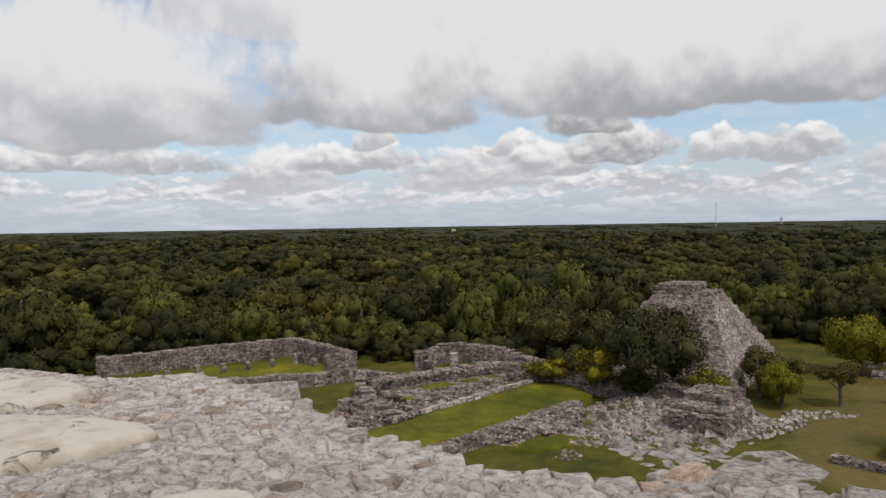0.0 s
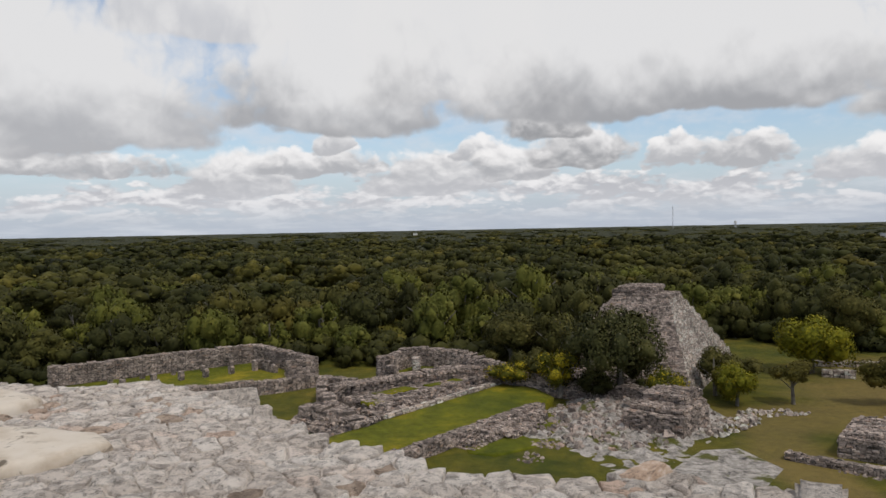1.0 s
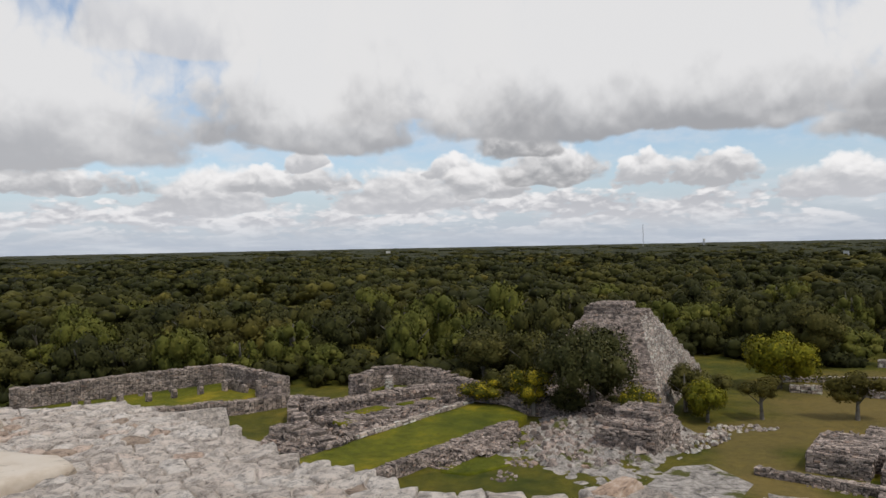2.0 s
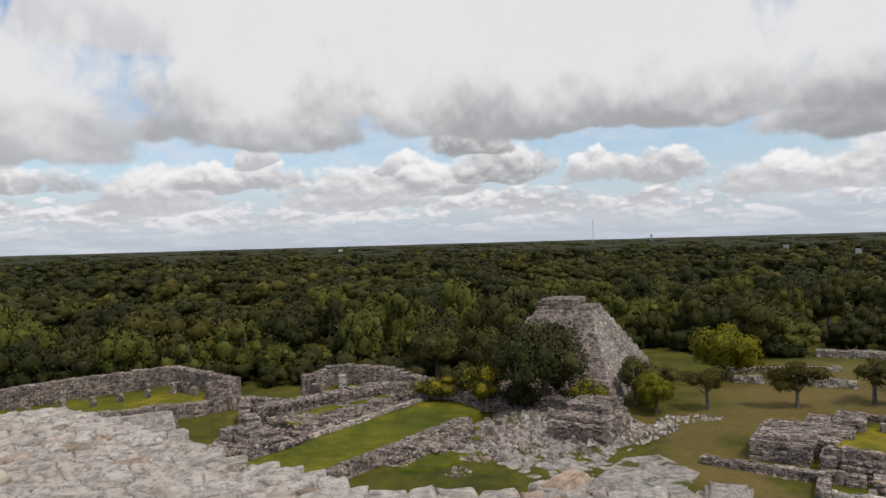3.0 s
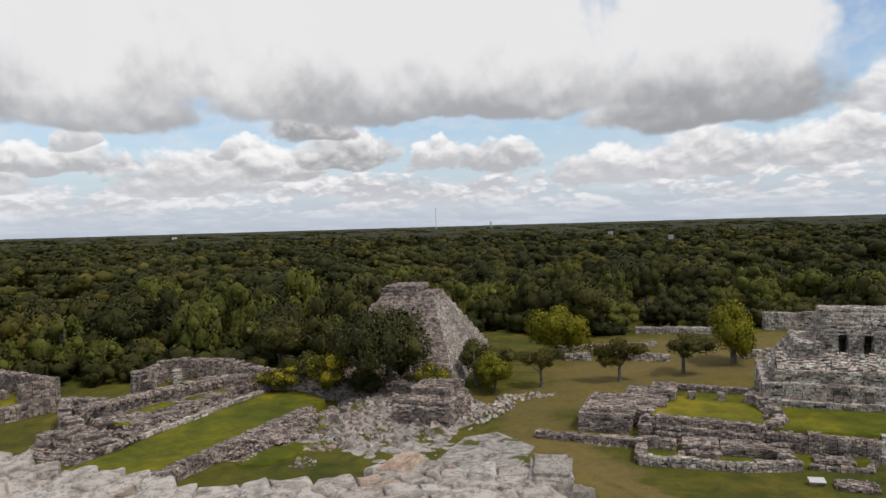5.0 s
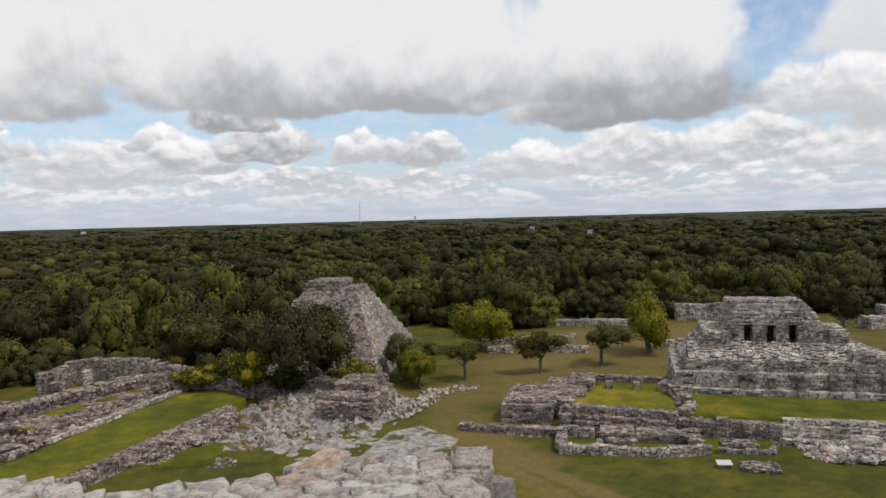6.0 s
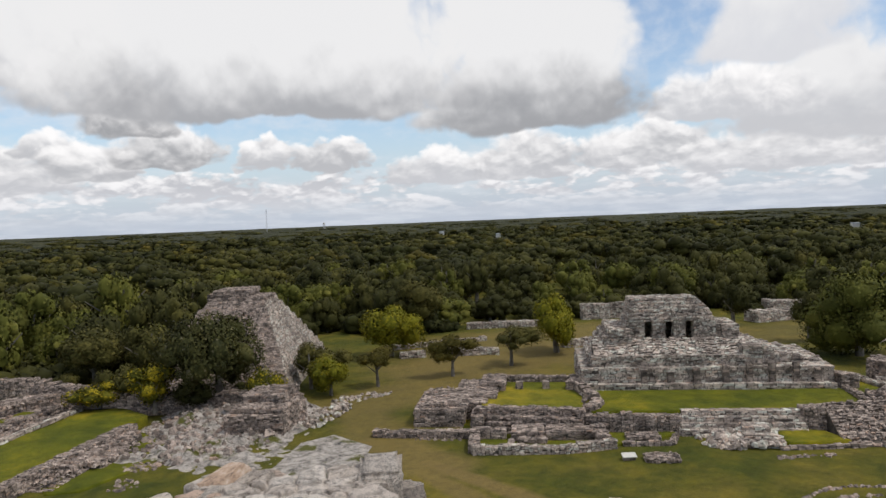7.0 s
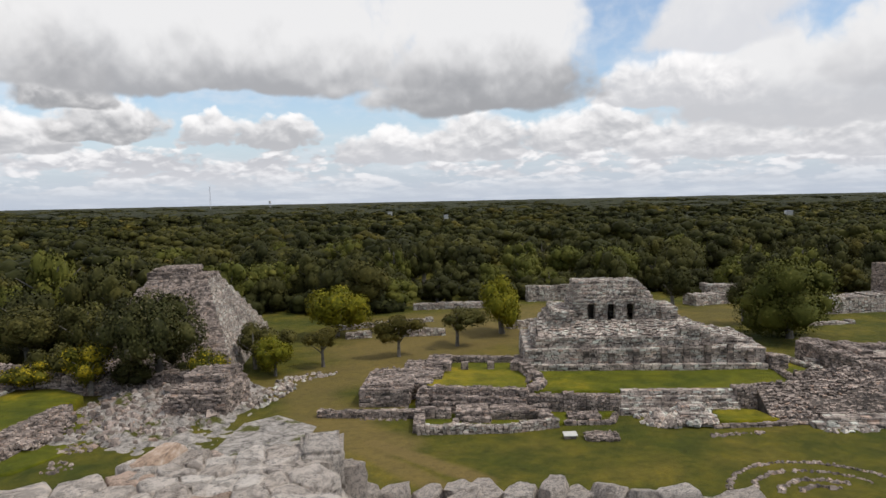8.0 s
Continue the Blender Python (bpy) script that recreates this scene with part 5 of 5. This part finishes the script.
for (x0, y0), (x1, y1) in zip(RIM2, RIM2[1:]):
    wall_run(s, [(x0 - 0.35, y0 - 0.25), (x1 - 0.35, y1 - 0.25)], 0.9, 11.5, [14.74, 14.74], rag=0.02, sw=0.3, sh=0.2)
done("lower_parapet", s, own)
# squared blocks lying past the rim
for x, y, z, w in ((-1.55, 6.0, 14.95, 0.55), (-1.2, 5.6, 14.88, 0.45), (-1.75, 6.4, 14.86, 0.5), (-0.9, 5.0, 14.86, 0.4)):
    lay_stone(x, y, z, w, w * 0.8, 0.42, 0.1)


# ---- trees ----
def tri_mesh(name, co, tri, nrm, mat, tone=None):
    """A mesh of triangles with the given shading normals."""
    me = bpy.data.meshes.new(name)
    me.vertices.add(len(co))
    me.vertices.foreach_set("co", np.asarray(co, dtype=np.float32).ravel())
    me.loops.add(3 * len(tri))
    me.loops.foreach_set("vertex_index", np.asarray(tri, dtype=np.int32).ravel())
    me.polygons.add(len(tri))
    me.polygons.foreach_set("loop_start", np.arange(0, 3 * len(tri), 3, dtype=np.int32))
    if tone is not None:
        me.attributes.new("tone", "FLOAT", "POINT").data.foreach_set("value", np.asarray(tone, dtype=np.float32))
    me.update(calc_edges=True)
    me.validate()
    me.shade_smooth()
    me.normals_split_custom_set_from_vertices(np.asarray(nrm).tolist())
    me.materials.append(mat)
    return me


def unit_rows(a):
    return a / np.maximum(1e-6, np.linalg.norm(a, axis=1))[:, None]


def crown_arrays(seed, leaves, size, lobes=9, flatness=0.75, spread=1.0, inner=0.8, fine=1, lobe_size=1.0):
    """A crown of unit radius: small leaf faces over uneven lobes, each lobe round a leafy inner mass."""
    rg = np.random.RandomState(seed)
    c = unit_rows(rg.normal(size=(lobes, 3)))
    c *= rg.uniform(0.30, 0.74, (lobes, 1)) * spread
    c[:, 2] = c[:, 2] * flatness * 0.75 + 0.08
    rad = rg.uniform(0.22, 0.46, lobes) * lobe_size
    share = rad ** 2 / np.sum(rad ** 2)
    pick = rg.choice(lobes, leaves, p=share)
    d = rg.normal(size=(leaves, 3))
    d[:, 2] += 0.3
    d = unit_rows(d)
    p = c[pick] + d * (rad[pick] * rg.uniform(0.78, 1.16, leaves))[:, None]
    p[:, 2] *= 0.95
    face = unit_rows(d + rg.normal(scale=0.55, size=(leaves, 3)))
    a = unit_rows(np.cross(face, rg.normal(size=(leaves, 3))))
    b = np.cross(face, a)
    sz = size * rg.uniform(0.6, 1.4, (leaves, 1))
    co = np.stack([p - a * sz - b * sz * 0.6, p + a * sz * 1.1 - b * sz * 0.35, p + a * sz * 0.1 + b * sz * 1.15], 1).reshape(-1, 3)
    soft_n = unit_rows(d * 0.8 + unit_rows(p) * 0.35 + rg.normal(scale=0.22, size=(leaves, 3)))
    nrm = np.repeat(soft_n, 3, 0)
    tri = np.arange(3 * leaves).reshape(-1, 3)
    bm = bmesh.new()
    bmesh.ops.create_icosphere(bm, subdivisions=fine, radius=1.0)
    bm.verts.index_update()
    ico = np.array([v.co[:] for v in bm.verts])
    ico_f = np.array([[v.index for v in f.verts] for f in bm.faces])
    bm.free()
    cos, nrms, tris = [co], [nrm], [tri]
    n0 = len(co)
    for k in range(lobes):
        cos.append(ico * (rad[k] * inner * rg.uniform(0.82, 1.12, (len(ico), 1))) + c[k])
        nrms.append(unit_rows(ico + rg.normal(scale=0.2, size=ico.shape)))
        tris.append(ico_f + n0)
        n0 += len(ico)
    return np.concatenate(cos), np.concatenate(tris), np.concatenate(nrms)


def crown_mesh(name, seed, leaves, size, mat, **kw):
    co, tri, nrm = crown_arrays(seed, leaves, size, **kw)
    return tri_mesh(name, co, tri, nrm, mat)


def trunk_mesh(seed, limbs=4, thick=0.05):
    """A tapered, slightly crooked trunk of unit height with limbs that reach into the crown."""
    rg = random.Random(seed)
    bm = bmesh.new()

    def tube(pts, radii):
        prev = None
        for p, r in zip(pts, radii):
            ringv = [bm.verts.new((p[0] + r * math.cos(i * math.pi / 3), p[1] + r * math.sin(i * math.pi / 3), p[2])) for i in range(6)]
            if prev:
                for i in range(6):
                    bm.faces.new((prev[i], prev[(i + 1) % 6], ringv[(i + 1) % 6], ringv[i]))
            prev = ringv
    bend = (rg.uniform(-.06, .06), rg.uniform(-.06, .06))
    tube([(0, 0, -0.03), (bend[0] * .5, bend[1] * .5, 0.25), (bend[0], bend[1], 0.55), (bend[0], bend[1] * .5, 0.85)], [thick * 1.3, thick, thick * 0.75, thick * 0.25])
    for k in range(limbs):
        a = 6.28 * k / limbs + rg.uniform(-.4, .4)
        z0 = rg.uniform(0.3, 0.5)
        ln = rg.uniform(0.22, 0.4)
        tube([(bend[0] * z0 * 1.6, bend[1] * z0 * 1.6, z0), (ln * 0.5 * math.cos(a), ln * 0.5 * math.sin(a), z0 + 0.16), (ln * math.cos(a), ln * math.sin(a), z0 + 0.3)],
             [thick * 0.55, thick * 0.4, thick * 0.15])
    me = bpy.data.meshes.new("trunk")
    bm.to_mesh(me), bm.free()
    me.materials.append(BARK)
    me.shade_smooth()
    return me


TRUNKS = [trunk_mesh(i) for i in range(5)]
RT = random.Random(5)


def single_tree(name, label, category, x, y, h, w, mats, leaves, size, seed, z=0.0, clear=0.3, flatness=0.8, group="", lobes=12, spread=1.0, inner=0.72, lobe_size=0.9):
    """A tree of height h and crown width w, its crown starting at the share `clear` of its height."""
    t = thing(name, label, category, (x, y, z), group)
    tr = part("trunk", RT.choice(TRUNKS), t)
    tr.scale = (h * 0.8, h * 0.8, h * 0.9)
    cr = part("crown", crown_mesh("crown", seed, int(leaves * 3.2), size * 0.6, mats[0], lobes=lobes, flatness=flatness, spread=spread, inner=inner, lobe_size=lobe_size), t)
    ch = h * (1 - clear)
    cr.location = (0, 0, h - ch * 0.52)
    cr.scale = (w / 2 * 1.08, w / 2 * 1.08, ch / 2 * 1.3)
    return t


single_tree("broadleaf_tree", "large dark green broadleaf tree among the ruins", "tree", 24.0, 62.0, 8.6, 9.0, [LEAF_DARK], 4200, 0.036, 11, 0.6, 0.0, lobes=30, spread=1.18, inner=0.6, lobe_size=0.8)
single_tree("flowering_bush", "dense bush covered in yellow blossom", "bush", 26.0, 56.6, 3.8, 4.2, [BLOSSOM], 900, 0.055, 12, 0.6, 0.0)
single_tree("bush", "dark low bush under the large tree", "bush", 26.0, 60.0, 2.6, 4.2, [LEAF], 700, 0.055, 41, 0.6, 0.0)
single_tree("bush", "dark low bush under the large tree", "bush", 21.4, 62.4, 3.0, 4.6, [LEAF], 700, 0.055, 42, 0.6, 0.0)
single_tree("flowering_bush", "dark bush tipped with yellow blossom", "bush", 18.6, 63.4, 4.6, 5.8, [BLOSSOM], 900, 0.055, 13, 0.6, 0.0)
single_tree("bush", "dark olive bush by the wall", "bush", 17.2, 68.5, 3.9, 5.0, [LEAF_DRAB], 900, 0.055, 14, 0.6, 0.0)
single_tree("flowering_bush", "low bush with yellow-green leaves", "bush", 15.2, 67.6, 3.2, 6.0, [BLOSSOM], 900, 0.055, 15, 0.6, 0.0)
single_tree("bush", "olive shrub at the end of the wall", "bush", 13.4, 73.0, 3.4, 4.8, [LEAF_DRAB], 800, 0.055, 43, 0.5, 0.0)
single_tree("open_tree", "sparse olive tree with pale bare limbs", "tree", 17.0, 76.5, 7.2, 9.0, [LEAF_DRAB], 1800, 0.045, 16, 0.4, 0.2)
single_tree("broadleaf_tree", "leafy olive tree behind the large tree", "tree", 21.0, 72.0, 7.8, 7.0, [LEAF_DRAB], 1600, 0.05, 44, 0.4, 0.1)
single_tree("bush", "bright green rounded bush on the rubble edge", "bush", 33.6, 58.6, 4.0, 4.5, [LEAF_YELLOW], 1300, 0.05, 17, 0.0, 0.0)
single_tree("bush", "dark olive spreading bush beside the pyramid", "bush", 33.6, 62.5, 4.6, 5.8, [LEAF_DRAB], 1500, 0.05, 18, 0.2, 0.0)
single_tree("bush", "olive bush beside the pyramid", "bush", 37.6, 64.5, 4.0, 5.0, [LEAF_DRAB], 1100, 0.05, 45, 0.0, 0.0)
single_tree("small_tree", "small dark tree with a pale leaning trunk", "tree", 38.8, 58.2, 4.3, 3.9, [LEAF], 1100, 0.06, 19, 0.0, 0.36)
single_tree("yellow_tree", "broad yellow-green tree on the lawn", "tree", 48.9, 70.2, 7.5, 8.6, [LEAF_YELLOW], 3200, 0.042, 20, -0.7, 0.04, lobes=18)
single_tree("small_tree", "small open dark green tree on the lawn", "tree", 46.8, 56.0, 4.4, 5.6, [LEAF], 1000, 0.055, 21, 0.0, 0.25, spread=1.1)
single_tree("small_tree", "small airy olive tree on the lawn", "tree", 54.7, 55.2, 4.9, 5.9, [LEAF_DRAB], 900, 0.05, 22, 0.0, 0.25, spread=1.1)
single_tree("yellow_tree", "upright rounded yellow-green tree on the lawn", "tree", 63.6, 56.3, 8.0, 7.2, [LEAF_YELLOW], 3000, 0.045, 23, -0.6, 0.05, lobes=18)
single_tree("broadleaf_tree", "large spreading green tree beyond the temple", "tree", 82.3, 29.6, 9.4, 12.0, [LEAF_LIGHT], 4200, 0.036, 24, -0.6, 0.0, lobes=30, flatness=1.1, lobe_size=0.85)
single_tree("broadleaf_tree", "thin dark green tree beside the large tree", "tree", 87.6, 37.0, 6.5, 5.0, [LEAF], 1100, 0.05, 25, 0.0, 0.2)
single_tree("broadleaf_tree", "dark leafy tree behind the temple", "tree", 93.5, 50.0, 6.4, 6.0, [LEAF], 1300, 0.055, 26, 0.0, 0.1)
single_tree("broadleaf_tree", "dark rounded tree by the far wall", "tree", 62.0, 81.5, 8.0, 9.0, [LEAF_DRAB], 2000, 0.045, 27, 0.0, 0.1)

# ---- forest ----
EDGE = [(-50, 90), (-30, 90), (-8, 88), (0, 86), (8, 83), (15, 84), (19, 92), (25, 112), (31, 108), (36, 103), (43, 108), (50, 116), (57, 121), (63, 123), (70, 127), (78, 140), (95, 120), (180, 110), (270, 110), (310, 90)]


def edge_at(deg):
    return float(np.interp(deg, [e[0] for e in EDGE], [e[1] for e in EDGE]))


CROWNS = [crown_mesh("crown", 100 + i, 2600, 0.034, LEAF, lobes=24, flatness=0.95, lobe_size=0.82) for i in range(7)]
CROWNS += [crown_mesh("crown", 120 + i, 2600, 0.034, LEAF_LIGHT, lobes=24, flatness=0.95, lobe_size=0.82) for i in range(3)]
RF = random.Random(3)
spots = []
n = 0
while n < 215:
    a = RF.uniform(-36, 78)
    e = edge_at(a)
    r = e + 62 * RF.random() ** 1.3
    x, y = r * math.sin(radians(a)), r * math.cos(radians(a))
    if all((x - p) ** 2 + (y - q) ** 2 > 19 for p, q in spots):
        spots.append((x, y))
        t = thing("forest_tree", "green broadleaf tree of the dense forest edge", "tree", (x, y, 0), "forest edge trees")
        grove = 1 < a < 19 and r < e + 26
        h = RF.choice((6.0, 7.2, 8.4, 9.8)) * RF.uniform(0.9, 1.1) * (0.86 if r < e + 4 else 1.0) * (1.22 if grove else 1.0)
        light = 0.8 if grove else 0.3
        tr = part("trunk", RF.choice(TRUNKS), t)
        tr.scale = (h * 0.8, h * 0.8, h * 0.9)
        cr = part("crown", RF.choice(CROWNS[7:] if RF.random() < light else CROWNS[:7]), t)
        w = RF.uniform(3.4, 5.4) * (h / 8) ** 0.5
        cr.location, cr.scale = (0, 0, h * 0.42), (w, w, h * 0.62)
        cr.rotation_euler = (0, 0, RF.uniform(0, 6.3))
        n += 1
    else:
        n += 0.02

# woods behind, joined: lighter crowns, thinning in detail with distance
PROTO = [crown_arrays(300 + i, 420, 0.05, lobes=14, flatness=0.85, inner=0.84, lobe_size=0.85) for i in range(7)]
PROTO_FAR = [crown_arrays(340 + i, 90, 0.11, lobes=5, flatness=0.8, inner=0.9) for i in range(5)]


def woods(name, label, a0, a1, r0, r1, count, near_edge, seed, grow=1.0, low=None, protos=PROTO):
    rg = np.random.RandomState(seed)
    cos, tris, nrms, tones, n1 = [], [], [], [], 0
    for _ in range(count):
        a = rg.uniform(a0, a1)
        lo = edge_at(a % 360 if a > 180 else a) + near_edge if near_edge is not None else r0
        r = math.sqrt(rg.uniform(lo * lo, r1 * r1)) if low is None else lo + low * rg.rand()
        x, y = r * math.sin(radians(a)), r * math.cos(radians(a))
        co, tri, nm = protos[rg.randint(len(protos))]
        w = (3.6 + 5.2 * rg.rand() ** 1.5) * grow
        h = 1.7 + w / grow * rg.uniform(0.30, 0.50)
        t = rg.uniform(0, 6.283)
        turn = np.array([[math.cos(t), math.sin(t), 0], [-math.sin(t), math.cos(t), 0], [0, 0, 1]])
        swell = 1.6 * noise.noise(Vector((x * 0.012, y * 0.012, 0.2))) + 1.0 * noise.noise(Vector((x * 0.04, y * 0.04, 1.2)))
        mid = rg.uniform(2.6, 6.0) + swell if low is None else 0.9
        p = co @ turn * np.array([w, w, h if low is None else 0.7 * h]) + np.array([x, y, mid])
        cos.append(p), nrms.append(nm @ turn), tris.append(tri + n1)
        tones.append(np.full(len(p), rg.rand() * (1.0 if low is None else 0.5)))
        n1 += len(p)
    me = tri_mesh(name, np.concatenate(cos), np.concatenate(tris), np.concatenate(nrms), LEAF_MASS, np.concatenate(tones))
    return tagged(new(name, me), label, "forest", kind="stuff")


woods("woodland", "dense dark green forest canopy", -37, 79, 0, 330, 1000, 34, 1)
woods("far_woodland", "distant forest canopy", -37, 79, 300, 760, 1500, None, 2, 1.6, protos=PROTO_FAR)
woods("farthest_woodland", "forest canopy near the horizon", -37, 79, 720, 1900, 1100, None, 6, 3.6, protos=PROTO_FAR)
woods("undergrowth", "dark shrubs along the foot of the forest", -37, 79, 0, 0, 300, -2.5, 4, 0.55, 16.0)
woods("rear_woodland", "forest on the far sides of the clearing", 80, 322, 0, 190, 300, 4, 3, 1.7, protos=PROTO_FAR)


def far_canopy():
    soup = Soup()
    nr, na = 120, 400
    rs = [300 * (4900 / 300) ** (i / nr) for i in range(nr + 1)]
    for r in rs:
        for j in range(na + 1):
            a = radians(-60 + 165 * j / na)
            x, y = r * math.sin(a), r * math.cos(a)
            z = 5.6 + 1.5 * noise.noise(Vector((x * 0.13, y * 0.13, 0))) + 1.0 * noise.noise(Vector((x * 0.05, y * 0.05, 5))) + 2.0 * noise.noise(Vector((x * 0.006, y * 0.006, 9)))
            z += 1.0 * noise.noise(Vector((x * 0.3, y * 0.3, 3)))
            soup.v.append((x, y, z - (2.5 if r < 650 else 0)))
    for i in range(nr):
        for j in range(na):
            k = i * (na + 1) + j
            soup.f.append((k, k + na + 1, k + na + 2, k + 1))
    me = soup.mesh("canopy", [CANOPY])
    return tagged(new("far_canopy", me), "endless flat forest canopy out to the horizon", "forest", kind="stuff")


far_canopy()

# ---- far masts and buildings ----
def mast(x, y, h, w):
    t = thing("radio_mast", "thin lattice radio mast far over the forest", "mast", (x, y, 0))
    s4 = Soup()
    for sx, sy in ((-1, -1), (1, -1), (0, 1)):
        s4.hexa([Vector((sx * w + i, sy * w + j, z)) for z in (0, h) for i, j in ((-.18, -.18), (.18, -.18), (.18, .18), (-.18, .18))])
    part("legs", s4.mesh("legs", [STEEL]), t)
    for k in range(int(h / 6)):
        s4 = Soup()
        z = 6 * k + 3
        s4.hexa([Vector((i * w, j * w, z + q)) for q in (-.15, .15) for i, j in ((-1, -1), (1, -1), (1, 1), (-1, 1))])
        part("brace", s4.mesh("brace", [STEEL]), t)


mast(660, 1400, 55, 0.8)


def water_tower(x, y):
    t = thing("water_tower", "small white water tank over the distant trees", "water tower", (x, y, 0))
    bm = bmesh.new()
    bmesh.ops.create_cone(bm, cap_ends=True, segments=16, radius1=2.2, radius2=2.2, depth=4, matrix=Matrix.Translation((0, 0, 19)))
    me = bpy.data.meshes.new("tank")
    bm.to_mesh(me), bm.free()
    me.materials.append(SIGN_WHITE)
    part("tank", me, t)
    s4 = Soup()
    for sx, sy in ((-1, -1), (1, -1), (1, 1), (-1, 1)):
        s4.hexa([Vector((sx * 1.4 + i, sy * 1.4 + j, z)) for z in (0, 17) for i, j in ((-.25, -.25), (.25, -.25), (.25, .25), (-.25, .25))])
    part("legs", s4.mesh("legs", [STEEL]), t)


water_tower(742, 1300)


def shed(x, y, turn, z, w=9):
    t = thing("far_building", "small pale roofed building among distant trees", "building", (x, y, 0))
    t.rotation_euler = (0, 0, radians(turn))
    s4 = Soup()
    s4.hexa([Vector((i * w / 2, j * 2.5, q)) for q in (0, z) for i, j in ((-1, -1), (1, -1), (1, 1), (-1, 1))])
    part("walls", s4.mesh("walls", [SIGN_WHITE]), t)
    s4 = Soup()
    s4.hexa([Vector((i * w / 2 * 1.05, j * 2.8, z + q)) for q in (0.0, 0.35) for i, j in ((-1, -1), (1, -1), (1, 1), (-1, 1))])
    part("roof", s4.mesh("roof", [STEEL]), t)


shed(314, 116, -60, 8.4, 2.6)
shed(341, 418, -40, 7.8, 3.4)
shed(276, 288, -45, 7.4, 2.4)
shed(98, 1147, 0, 9.6, 7)
